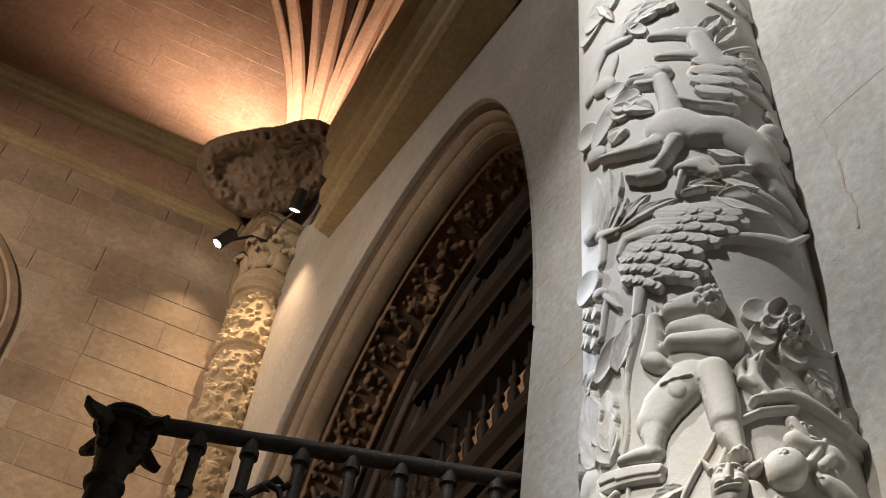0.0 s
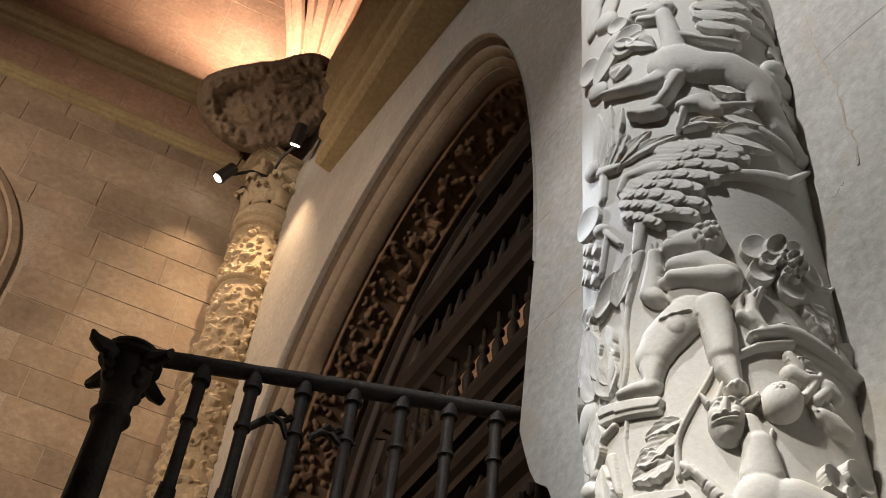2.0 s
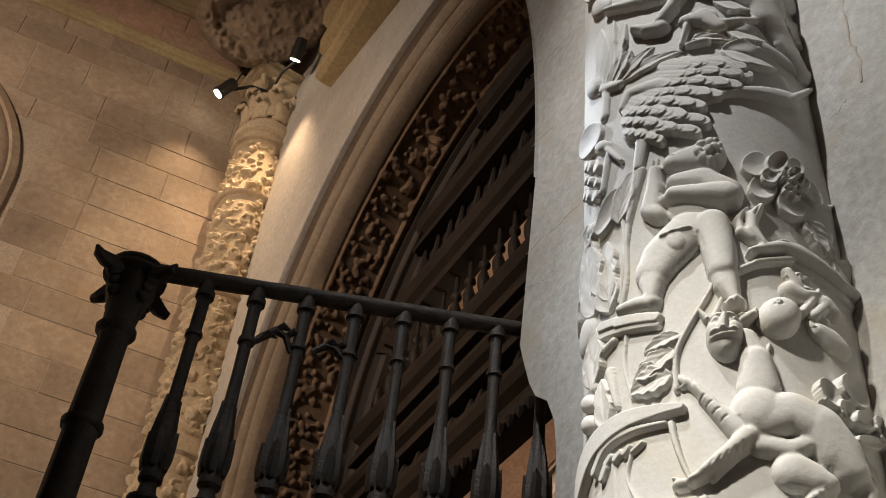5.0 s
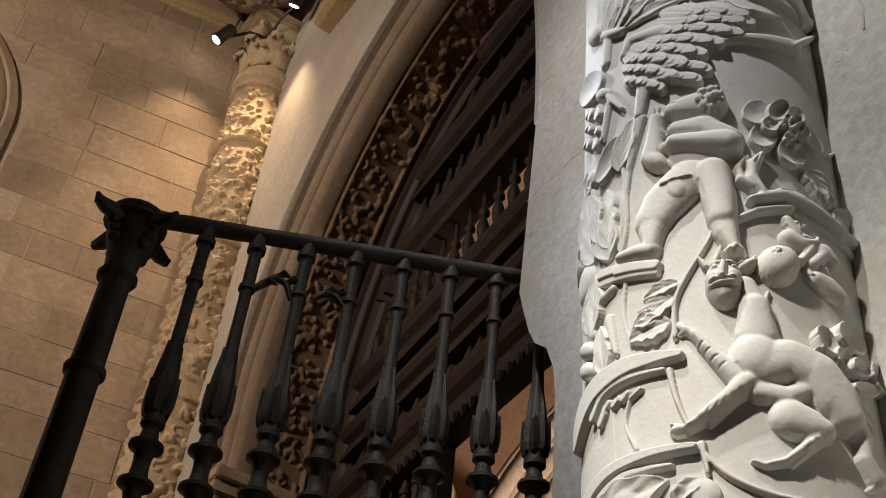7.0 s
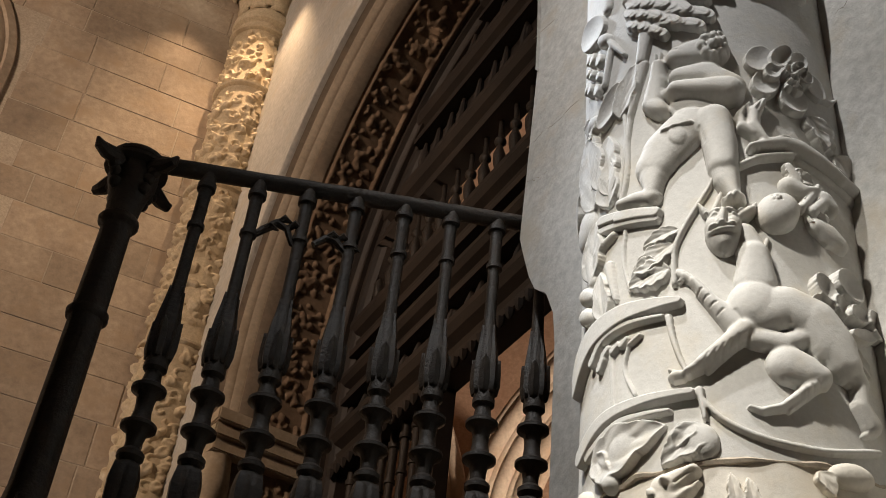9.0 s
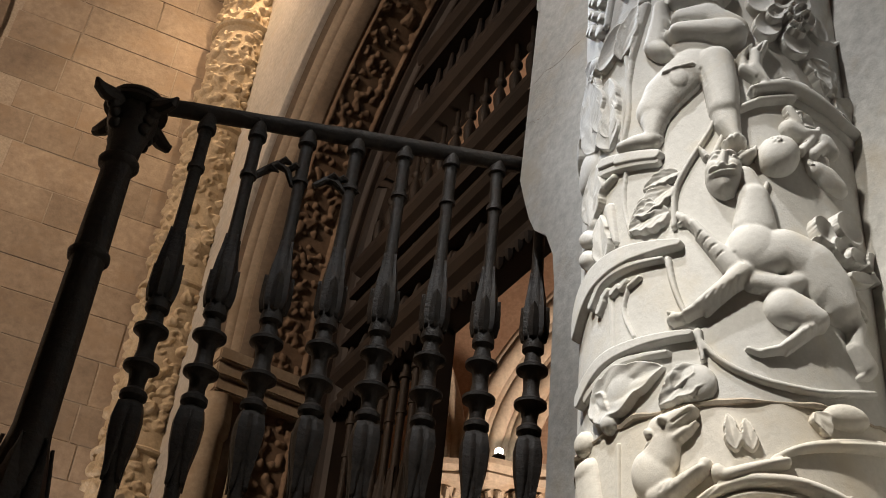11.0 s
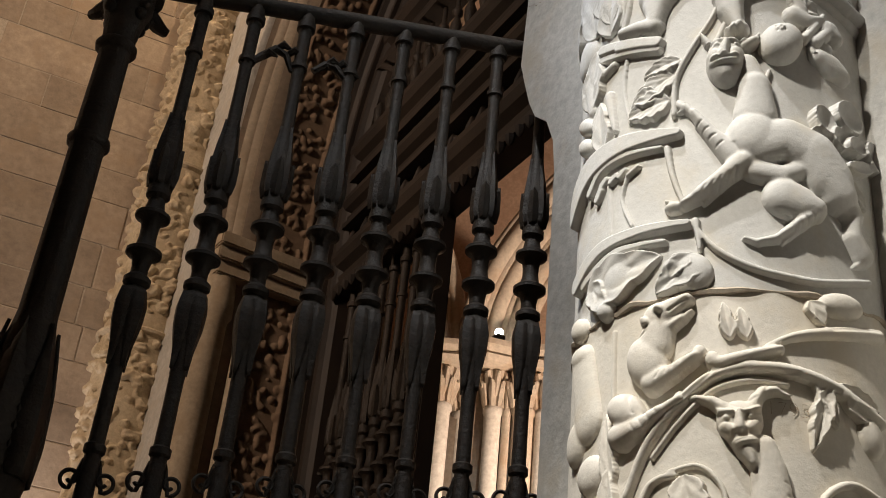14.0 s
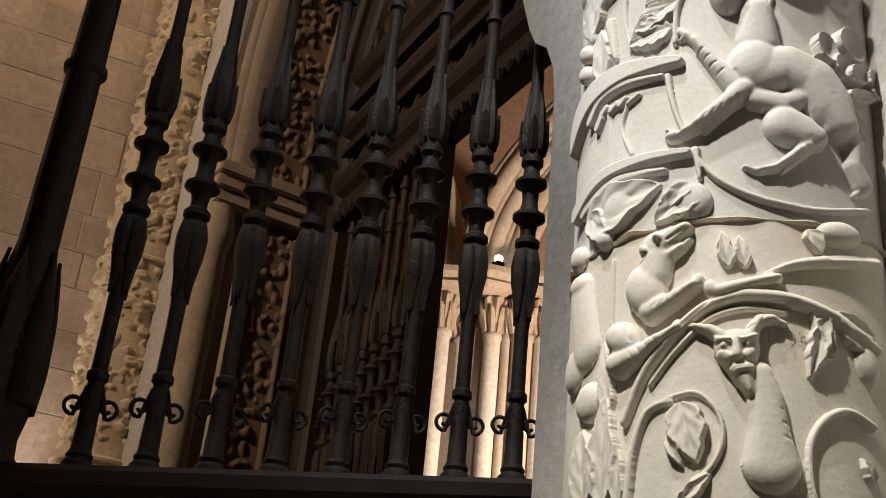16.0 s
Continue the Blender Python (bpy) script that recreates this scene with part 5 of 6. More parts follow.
# ---- carving of the far column: tiers of leaves, scrolls and bosses ----
ON_FAR = on_shaft(FAR, R_FAR)
rng = random.Random(5)
for tier, (z0, z1) in enumerate(((2.0, 3.25), (3.35, 4.5), (4.6, 5.7), (5.85, 7.05), (7.2, 8.1), (8.15, 8.75))):
    forms = []
    for row in range(int((z1 - z0) / 0.062)):
        for col in range(-5, 6):
            s, z = col * 0.064 + rng.uniform(-0.024, 0.024), z0 + 0.03 + row * 0.062 + rng.uniform(-0.02, 0.02)
            a = rng.choice((-1, 1)) * rng.uniform(0.2, 1.9) + math.pi / 2
            d, pick = rng.uniform(0.05, 0.11), rng.random()
            if pick < 0.34:
                forms.append(("leaf", (s, z, s + d * math.cos(a), z + d * math.sin(a), rng.uniform(0.018, 0.032), rng.uniform(0.035, 0.06), 3)))
            elif pick < 0.52:
                forms.append(("ell", (s, z, rng.uniform(0.014, 0.030), rng.uniform(0.012, 0.024), rng.uniform(-70, 70), rng.uniform(0.03, 0.058))))
            elif pick < 0.72:
                w = rng.uniform(0.024, 0.038)
                forms += [("cap", (s + w * math.cos(a + k * 0.8), z + w * math.sin(a + k * 0.8), s + w * math.cos(a + k * 0.8 + 0.8), z + w * math.sin(a + k * 0.8 + 0.8), 0.011, 0.010, 0.042)) for k in range(5)]
    relief("foliage_tier", ON_FAR, GOLDSTONE, far_column, 0.006, forms)
    mesh_object("ring_moulding", *lathe([(R_FAR - 0.01, z1), (R_FAR + 0.03, z1 + 0.015), (R_FAR + 0.036, z1 + 0.03), (R_FAR + 0.015, z1 + 0.045), (R_FAR - 0.01, z1 + 0.06)], 32), GOLDSTONE, far_column)


# ---- iron screen that stands out from the near jamb ----
RAIL_L, RAIL_R, RAIL_RISE = Vector((0.655, 3.385, 0)), Vector((2.137, 2.898, 0)), 0.133
SILL_Z, RAIL_Z = 0.812 + EYE, 2.835 + EYE


def along_rail(t):
    return RAIL_L.lerp(RAIL_R, t)


screen = thing("iron_screen", "dark wrought-iron screen with turned balusters on a wooden sill", "railing")
length = (RAIL_R - RAIL_L).length
mesh_object("top_rail", *tube([along_rail(t) + Vector((0, 0, RAIL_Z + 0.004 + 0.116 * length * t)) for t in np.linspace(0.02, 1.02, 30)], [0.033 * random.uniform(0.95, 1.05) for _ in range(30)], 10), IRON, screen)
tilt = [((along_rail(t) + Vector((0, 0, SILL_Z + RAIL_RISE * length * t))), Vector((-0.31, -0.95, 0)), Vector((0, 0, 1))) for t in (-0.07, 1.04)]
mesh_object("sill", *extrude_along([(-0.09, 0.0), (0.08, 0.0), (0.10, -0.02), (0.10, -0.06), (0.07, -0.08), (0.07, -0.30), (-0.09, -0.30)], tilt), WOOD, screen, smooth=False)
plinth = thing("screen_plinth", "plain stone plinth wall under the iron screen", "plinth", kind="structure")
mesh_object("plinth_wall", *extrude_along([(-0.08, -0.305), (0.06, -0.305), (0.06, -2.8), (-0.08, -2.8)], tilt), ASHLAR, plinth, smooth=False)

# radius and height of the turned bar from its foot (0) to the rail (1)
BALUSTER = [(0.052, 0.0), (0.052, 0.010), (0.040, 0.016), (0.044, 0.022), (0.034, 0.03), (0.030, 0.10), (0.027, 0.132), (0.036, 0.136), (0.036, 0.146), (0.027, 0.15),
            (0.026, 0.22), (0.027, 0.275), (0.038, 0.31), (0.051, 0.345), (0.054, 0.375), (0.044, 0.398), (0.030, 0.405), (0.048, 0.412), (0.048, 0.42), (0.030, 0.428),
            (0.030, 0.440), (0.036, 0.454), (0.050, 0.460), (0.064, 0.4635), (0.064, 0.4695), (0.050, 0.473), (0.036, 0.479), (0.031, 0.495), (0.032, 0.510), (0.036, 0.521), (0.050, 0.527), (0.063, 0.5305), (0.063, 0.5365), (0.050, 0.540), (0.036, 0.547),
            (0.029, 0.566), (0.044, 0.572), (0.044, 0.582), (0.040, 0.588), (0.050, 0.61), (0.050, 0.64), (0.042, 0.68), (0.032, 0.71), (0.026, 0.735), (0.024, 0.80), (0.025, 0.862),
            (0.026, 0.866), (0.034, 0.867), (0.034, 0.876), (0.026, 0.877), (0.026, 0.93), (0.027, 0.955), (0.038, 0.957), (0.038, 0.970), (0.030, 0.972), (0.031, 1.0)]


def bar_radius(t):
    return float(np.interp(t, [z for _, z in BALUSTER], [0.9 * r for r, _ in BALUSTER]))


def iron_leaf(z0, z1, a, height, swell, parent, flare=0.0, wide=0.9):
    """A hammered leaf lying along the bar from z0 to z1 (shares of the height)."""
    verts, faces, rows = [], [], 15
    for j in range(rows + 1):
        t = j / rows
        z = z0 + (z1 - z0) * t
        half = wide * (math.sin(math.pi * min(1, 0.25 + 0.75 * t)) ** 0.7 if t < 1 else 0.0) * (1 + 0.16 * (j % 2))
        r = bar_radius(z) + swell + flare * max(0, t - 0.75) * 4
        for k in (-1, -0.45, 0, 0.45, 1):
            ang = a + k * half
            q = r + (0.006 if k == 0 else 0.0) - 0.004 * abs(k)
            verts.append((q * math.cos(ang), q * math.sin(ang), z * height))
    for j in range(rows):
        for k in range(4):
            o = j * 5 + k
            faces.append((o, o + 1, o + 6, o + 5))
    ob = mesh_object("iron_leaf", verts, faces, IRON, parent)
    solid = ob.modifiers.new("thickness", "SOLIDIFY")
    solid.thickness, solid.offset = 0.004, -1
    return ob


def spiral(turns, size, flip, steps=28):
    out = []
    for j in range(steps + 1):
        t = j / steps
        a = -math.pi / 2 + 2 * math.pi * turns * t
        r = size * (1 - 0.72 * t)
        out.append((flip * (size + r * math.cos(a) * 1.0), r * math.sin(a)))
    return out


def baluster(height, parent, bare=False):
    bar = mesh_object("baluster", *lathe([(r * 0.9, z * height) for r, z in BALUSTER], 20), IRON, parent)
    for i in range(4):
        iron_leaf(0.398, 0.27, i * math.pi / 2 + 0.4, height, 0.0015, bar, 0.004, 0.75)
        iron_leaf(0.59, 0.735, i * math.pi / 2 + 0.2, height, 0.001, bar, 0.0015, 0.75)
        iron_leaf(0.59, 0.665, i * math.pi / 2 + 1.0, height, 0.003, bar, 0.002, 0.6)
    if not bare:
        for flip in (-1, 1):
            path = [(0.02 * flip, 0.125 * height)] + [(0.012 * flip + x, 0.095 * height + z) for x, z in spiral(1.15, 0.032, flip)]
            mesh_object("scroll", *tube([(x, -x * 0.33, z) for x, z in path], 0.0066, 6), IRON, bar)
    return bar


first = None
for i in range(8):
    t = 0.165 + i * 0.1183
    p = along_rail(t)
    z = SILL_Z + RAIL_RISE * length * t
    if first is None:
        first = baluster(RAIL_Z - SILL_Z, screen)
        first.location = (p.x, p.y, z)
    else:
        copy_thing(first, Matrix.Translation((p.x, p.y, z)) @ pose(0, 0, 0, 0, 0, random.uniform(-12, 12)))

# corner post with its foliate head
POST = [(0.105, 0.0), (0.105, 0.02), (0.09, 0.03), (0.085, 0.06), (0.10, 0.10), (0.108, 0.16), (0.10, 0.24), (0.082, 0.30), (0.066, 0.335), (0.060, 0.36), (0.058, 0.50), (0.056, 0.66),
        (0.058, 0.667), (0.067, 0.670), (0.071, 0.677), (0.067, 0.684), (0.057, 0.687), (0.054, 0.80), (0.053, 0.862), (0.056, 0.866), (0.067, 0.869), (0.072, 0.876), (0.067, 0.883), (0.056, 0.888), (0.062, 0.92), (0.074, 0.95), (0.088, 0.97), (0.088, 1.0)]
post = mesh_object("corner_post", *lathe([(r * (1.02 if z > 0.33 else 1.0), z * 2.0) for r, z in POST], 12, (0, 0, 0)), IRON, screen)
post.location = (RAIL_L.x, RAIL_L.y, SILL_Z - 0.02)
tagged(post, "thick faceted corner post with a leafy head")
for i in range(6):
    a = i * math.pi / 3
    rows, verts, faces = 18, [], []
    for j in range(rows + 1):
        t = j / rows
        z, r = 2.0 * (0.10 + 0.24 * t), float(np.interp(0.10 + 0.24 * t, [q for _, q in POST], [q for q, _ in POST])) + 0.006
        for k in (-1, 0, 1):
            ang = a + k * 0.5 * math.sin(math.pi * (0.3 + 0.7 * t)) * (1 + 0.2 * (j % 2))
            verts.append(((r + 0.008 * (k == 0) + 0.02 * max(0, t - 0.85)) * math.cos(ang), (r + 0.008 * (k == 0) + 0.02 * max(0, t - 0.85)) * math.sin(ang), z))
    for j in range(rows):
        for k in range(2):
            o = j * 3 + k
            faces.append((o, o + 1, o + 4, o + 3))
    leaf = mesh_object("iron_leaf", verts, faces, IRON, post)
    leaf.modifiers.new("thickness", "SOLIDIFY").thickness = 0.008
for i in range(4):
    a = math.pi / 4 + i * math.pi / 2 - 0.32
    d = Vector((math.cos(a), math.sin(a), 0))
    mesh_object("horn", *tube([d * 0.05 + Vector((0, 0, 1.96)), d * 0.10 + Vector((0, 0, 1.985)), d * 0.15 + Vector((0, 0, 1.972)), d * 0.185 + Vector((0, 0, 1.974)), d * 0.20 + Vector((0, 0, 1.995))], [0.03, 0.034, 0.028, 0.02, 0.006], 8), IRON, post)
    for dz, o in ((1.93, 0.084), (1.89, 0.072), (1.955, 0.10)):
        b = bmesh.new()
        bmesh.ops.create_icosphere(b, subdivisions=2, radius=0.024, matrix=Matrix.Translation(d * o + Vector((0, 0, dz))))
        part("berry", b, IRON, post, smooth=True)
mesh_object("cap_plate", *lathe([(0.09, 1.985), (0.115, 1.995), (0.115, 2.01), (0.085, 2.02), (0.10, 2.03), (0.10, 2.045), (0.03, 2.06)], 20), IRON, post)

for a, b in ((1, 2), (3, 4)):
    ta, tb = 0.165 + a * 0.1183, 0.165 + b * 0.1183
    pa, pb = (along_rail(t) + Vector((0, 0, SILL_Z + RAIL_RISE * length * t)) for t in (ta, tb))
    rise = 2.023
    if a == 1:
        path = [(0.0, 0.862), (0.25, 0.885), (0.5, 0.905), (0.72, 0.895), (0.86, 0.862), (1.0, 0.855)]
    else:
        path = [(-0.72, 0.868), (-0.5, 0.885), (-0.3, 0.882), (-0.1, 0.862), (0.0, 0.85)]
    hook = mesh_object("leafy_hook", *tube([pa.lerp(pb, u) + Vector((0, 0, rise * v)) for u, v in path], [0.012, 0.016, 0.018, 0.014, 0.010, 0.006][:len(path)], 8), IRON, screen)
    tagged(hook, "broken curling iron leaf")
    for u, v in path[1:4]:
        q = pa.lerp(pb, u) + Vector((0, 0, rise * v))
        mesh_object("leaf_tip", *tube([q, q + Vector((0.02, -0.02, 0.02)), q + Vector((0.05, -0.03, 0.005))], [0.012, 0.016, 0.003], 6), IRON, hook)

# ---- arch: carved band, impost, iron and timber screen ----
rng = random.Random(11)
band = thing("carved_band", "brown carved stone band lining the arch", "moulding", kind="structure")
PATH = arch_frames(INNER, WALL_X)
CUM = [0.0]
for (p, _, _), (q, _, _) in zip(PATH, PATH[1:]):
    CUM.append(CUM[-1] + (Vector(q) - Vector(p)).length)


def on_reveal(S, Z, H):
    """S: depth into the wall; Z: way along the reveal from the foot of the far jamb."""
    y = np.interp(Z, CUM, [p[1] for p, _, _ in PATH])
    z = np.interp(Z, CUM, [p[2] for p, _, _ in PATH])
    oy = np.interp(Z, CUM, [o.y for _, _, o in PATH])
    oz = np.interp(Z, CUM, [o.z for _, _, o in PATH])
    return np.stack([S + 0 * Z, y + oy * H, z + oz * H], -1)


for start in np.arange(0.6, 10.4, 0.7):
    forms = []
    for i in range(64):
        s, z, a, d = rng.uniform(2.27, 2.53), start + rng.uniform(0.0, 0.7), rng.uniform(0, 6.28), rng.uniform(0.05, 0.10)
        if i % 3 == 0:
            forms.append(("ell", (s, z, rng.uniform(0.012, 0.026), rng.uniform(0.012, 0.03), rng.uniform(-80, 80), rng.uniform(0.02, 0.04))))
        else:
            forms.append(("leaf", (s, z, s + 0.6 * d * math.cos(a), z + d * math.sin(a), 0.02, rng.uniform(0.02, 0.036), 3)))
    forms += [("cap", (2.255, start, 2.255, start + 0.7, 0.012, 0.012, 0.02)), ("cap", (2.56, start, 2.56, start + 0.7, 0.016, 0.016, 0.03))]
    relief("carved_panel", on_reveal, BROWNSTONE, band, 0.007, forms)

impost = thing("impost", "projecting stone impost on the far jamb of the arch", "moulding", kind="structure")
for x0, x1, out, z0, z1 in ((1.97, 2.60, 0.13, 4.86, 4.94), (1.98, 2.59, 0.10, 4.78, 4.86), (2.0, 2.57, 0.07, 4.70, 4.78)):
    bm = bmesh.new()
    box(bm, (x0, 5.80 - out, z0), (x1, 5.97, z1), 0.008)
    part("impost_course", bm, JAMBSTONE, impost)
pilaster = thing("jamb_pilaster", "plain stone half shaft under the impost", "pilaster", kind="structure")
mesh_object("half_shaft", *lathe([(0.085, 0.0), (0.085, 4.44), (0.105, 4.47), (0.105, 4.54), (0.09, 4.70)], 20, (2.07, 5.83, 0)), JAMBSTONE, pilaster)
mesh_object("half_shaft", *lathe([(0.035, 0.0), (0.035, 4.70)], 12, (2.24, 5.78, 0)), JAMBSTONE, pilaster)

frame_rim = thing("screen_frame", "dark moulded timber frame fitted against the arch lining", "frame", kind="structure")
for name, x, section in (("outer_frame", 2.60, [(0.0, -0.02), (0.0, 0.05), (0.03, 0.06), (0.05, 0.09), (0.05, 0.12), (0.40, 0.12), (0.40, -0.02)]), ("inner_frame", 2.68, [(0.0, 0.10), (0.0, 0.16), (0.025, 0.175), (0.05, 0.20), (0.34, 0.20), (0.34, 0.10)])):
    mesh_object(name, *extrude_along(section, arch_frames(INNER, x)), WOOD, frame_rim, smooth=False)

arch_screen = thing("arch_screen", "tall dark timber and iron screen filling the arch", "screen")
GX, Y0, Y1 = 2.64, 2.93, 5.76


def span(z):
    """How far the opening reaches at a height, from the near to the far side."""
    c = math.sqrt(max(0.02, 1 - (max(0, z - SPRING) / (INNER[2] - 0.06)) ** 2))
    return max(Y0, ARCH_Y - INNER[1] * c), min(Y1, ARCH_Y + (INNER[0] - 0.03) * c)


BEAM = [(-0.10, 0.0), (-0.10, 0.05), (-0.07, 0.07), (-0.08, 0.12), (-0.05, 0.15), (-0.10, 0.19), (-0.12, 0.24), (-0.12, 0.28), (0.06, 0.28), (0.06, 0.0)]
for z, size in ((4.77, 1.0), (5.22, 0.75), (5.56, 0.95), (6.34, 1.0), (6.95, 0.9), (7.45, 0.8)):
    mesh_object("beam", *extrude_along([(o, h * size) for o, h in BEAM], [((GX, y, z), (1, 0, 0), (0, 0, 1)) for y in span(z + 0.2)]), WOOD, arch_screen, smooth=False)
# boards added behind the tiers to keep the inside of the arch dark
for z0, z1 in ((5.05, 5.24), (5.42, 5.58), (6.6, 6.98), (7.15, 7.5), (7.65, 7.9)):
    near_y, far_y = span(z1)
    bm = bmesh.new()
    box(bm, (GX - 0.01, near_y, z0), (GX + 0.03, far_y, z1))
    part("panel", bm, WOOD, arch_screen)
    n = int((far_y - near_y) / 0.17)
    for i in range(n):
        y = near_y + 0.08 + i * 0.17
        h = (z1 - z0) * rng.uniform(0.6, 1.1)
        y += rng.uniform(-0.04, 0.04)
        body = merged(*[tube([(GX - 0.03, y + 0.05 * math.cos(a) * f, z0 + h * 0.45 + h * 0.3 * math.sin(a) * f) for f in (0.1, 0.6, 1.0, 1.25)], [0.012, 0.024, 0.02, 0.004], 6) for a in [rng.uniform(0, 6.28) for _ in range(6)]],
                      tube([(GX - 0.03, y, z0), (GX - 0.045, y, z0 + h * 0.5), (GX - 0.03, y, z1)], [0.014, 0.03, 0.012], 8))
        mesh_object("frieze_leaf", *body, WOOD, arch_screen)
for i in range(34):
    y = Y0 + 0.04 + i * 0.085
    if y < Y1:
        mesh_object("drop", *tube([(GX - 0.1, y, 4.77), (GX - 0.1, y, 4.735), (GX - 0.1, y, 4.715)], [0.026, 0.02, 0.004], 6), WOOD, arch_screen)
SHORT = [(0.03, 0.0), (0.018, 0.06), (0.016, 0.2), (0.034, 0.4), (0.036, 0.5), (0.016, 0.62), (0.034, 0.66), (0.034, 0.7), (0.016, 0.76), (0.016, 1.0)]
for i in range(17):
    y = Y0 + 0.1 + i * 0.165
    if y < Y1 - 0.04:
        mesh_object("short_baluster", *lathe([(r, 5.82 + 0.53 * z) for r, z in SHORT], 12, (GX - 0.02, y, 0)), IRON, arch_screen)
lower = None
for i in range(9):
    y = 4.58 + i * 0.135
    if lower is None:
        lower = baluster(2.35, arch_screen, bare=True)
        lower.location = (GX, y, 2.42)
    else:
        copy_thing(lower, Matrix.Translation((GX, y, 2.42)) @ pose(0, 0, 0, 0, 0, 25 * i))
bm = bmesh.new()
box(bm, (GX - 0.05, 4.40, 0.0), (GX + 0.05, 4.49, 4.77), 0.01)
part("gate_post", bm, WOOD, arch_screen)
bm = bmesh.new()
box(bm, (GX - 0.06, 4.49, 2.2), (GX + 0.06, 5.76, 2.42), 0.01)
part("lower_rail", bm, WOOD, arch_screen)
bm = bmesh.new()
box(bm, (GX - 0.04, 4.49, 0.0), (GX + 0.04, 5.76, 2.2))
part("dado", bm, WOOD, arch_screen)
SKEW = pose(0, 0, 0, 0, 0, -5)
arch_screen.matrix_basis = Matrix.Translation((GX, 3.9, 0)) @ SKEW @ Matrix.Translation((-GX, -3.9, 0))

# ---- nave beyond ----
def afar(az, el, dist):
    a = radians(az)
    return Vector((dist * math.sin(a), dist * math.cos(a), EYE + dist * math.tan(radians(el))))


pier = thing("nave_pier", "clustered nave pier with pale shafts and leafy capitals", "pier")
DIST = 10.92
for az, r, mat in ((30.6, 0.10, NAVE), (31.35, 0.05, NAVE), (32.1, 0.085, SHAFT), (33.4, 0.13, SHAFT), (34.75, 0.085, SHAFT), (35.5, 0.05, NAVE), (36.3, 0.11, NAVE), (37.4, 0.09, SHAFT), (38.4, 0.1, NAVE)):
    d = DIST if r < 0.12 else DIST + 0.22
    p = afar(az, 0, d)
    mesh_object("pier_shaft", *lathe([(r * 1.5, 0), (r * 1.5, 0.3), (r, 0.4), (r, 6.02), (r * 1.2, 6.05), (r * 1.2, 6.09), (r, 6.11)], 16, (p.x, p.y, 0)), mat, pier)
    cap = [tube([(p.x + q * math.cos(a), p.y + q * math.sin(a), z) for q, z in ((r, 6.1), (r * 1.2, 6.22), (r * 1.55, 6.33), (r * 1.75, 6.34), (r * 1.8, 6.28))], [r * 0.3, r * 0.45, r * 0.4, r * 0.3, r * 0.1], 6) for a in np.arange(0, 6.28, 6.28 / 8)]
    cap += [tube([(p.x + q * math.cos(a + 0.4), p.y + q * math.sin(a + 0.4), z) for q, z in ((r, 6.2), (r * 1.35, 6.36), (r * 1.75, 6.46), (r * 1.9, 6.42))], [r * 0.3, r * 0.42, r * 0.36, r * 0.12], 6) for a in np.arange(0, 6.28, 6.28 / 8)]
    mesh_object("leafy_capital", *merged(lathe([(r, 6.1), (r * 1.5, 6.5)], 12, (p.x, p.y, 0)), *cap), NAVE, pier)["kind"] = "stuff"
core = afar(34.3, 0, DIST + 0.75)
mesh_object("pier_core", *lathe([(0.72, 0), (0.72, 6.5)], 8, (core.x, core.y, 0)), NAVE, pier, smooth=False)
front, side = Vector((-math.sin(radians(34.3)), -math.cos(radians(34.3)), 0)), Vector((math.cos(radians(34.3)), -math.sin(radians(34.3)), 0))
mesh_object("abacus_run", *extrude_along([(0.0, 6.48), (0.10, 6.5), (0.14, 6.56), (0.10, 6.60), (0.16, 6.66), (0.16, 6.72), (-0.6, 6.72), (-0.6, 6.48)],
                                        [(core + side * s - Vector((0, 0, EYE)) + front * (0.72 + o), front, (0, 0, 1)) for s, o in ((-0.95, -0.2), (-0.62, 0.12), (-0.3, 0.12), (0.0, 0.22), (0.3, 0.12), (0.6, 0.16), (0.95, -0.05))]), NAVE, pier, smooth=False)
nave_lamp = thing("nave_lamp", "small glowing lamp on top of the capitals", "lamp")
p = afar(34.77, 26.3, DIST - 0.15)
bm = bmesh.new()
bmesh.ops.create_icosphere(bm, subdivisions=3, radius=0.045, matrix=Matrix.Translation(p))
part("bulb", bm, LENS, nave_lamp, smooth=True)
bm = bmesh.new()
box(bm, (p.x - 0.05, p.y - 0.05, 6.70), (p.x + 0.05, p.y + 0.05, p.z - 0.035), 0.01)
part("lamp_foot", bm, BLACK, nave_lamp)

vault = thing("nave_vault", "pink-lit ribs of the nave vault rising from the pier", "vault", kind="structure")
for spread, mat, r in ((0.0, NAVE, 0.10), (0.55, NAVE, 0.06), (1.1, NAVE, 0.09), (1.7, NAVE, 0.05), (2.3, NAVE, 0.10), (3.0, NAVE, 0.06), (-0.5, NAVE, 0.05)):
    path = [afar(33.3 + spread + 1.25 * q * q * (1 + 0.12 * spread) * 0.9, 25.6 + 4.0 * q, DIST + 0.15 - 0.25 * q) for q in np.linspace(0, 4.2, 18)]
    mesh_object("vault_rib", *tube(path, r, 10), mat, vault)
for spread, r in ((0.0, 0.09), (0.5, 0.05), (0.9, 0.08), (1.5, 0.12)):
    path = [afar(32.6 - spread - 0.75 * q * q * 0.8, 25.6 + 3.2 * q, DIST + 0.2) for q in np.linspace(0, 3.2, 14)]
    mesh_object("arch_rib", *tube(path, r, 10), NAVE, vault)
c, w = afar(34, 0, DIST + 1.6) - Vector((0, 0, EYE)), side
bm = bmesh.new()
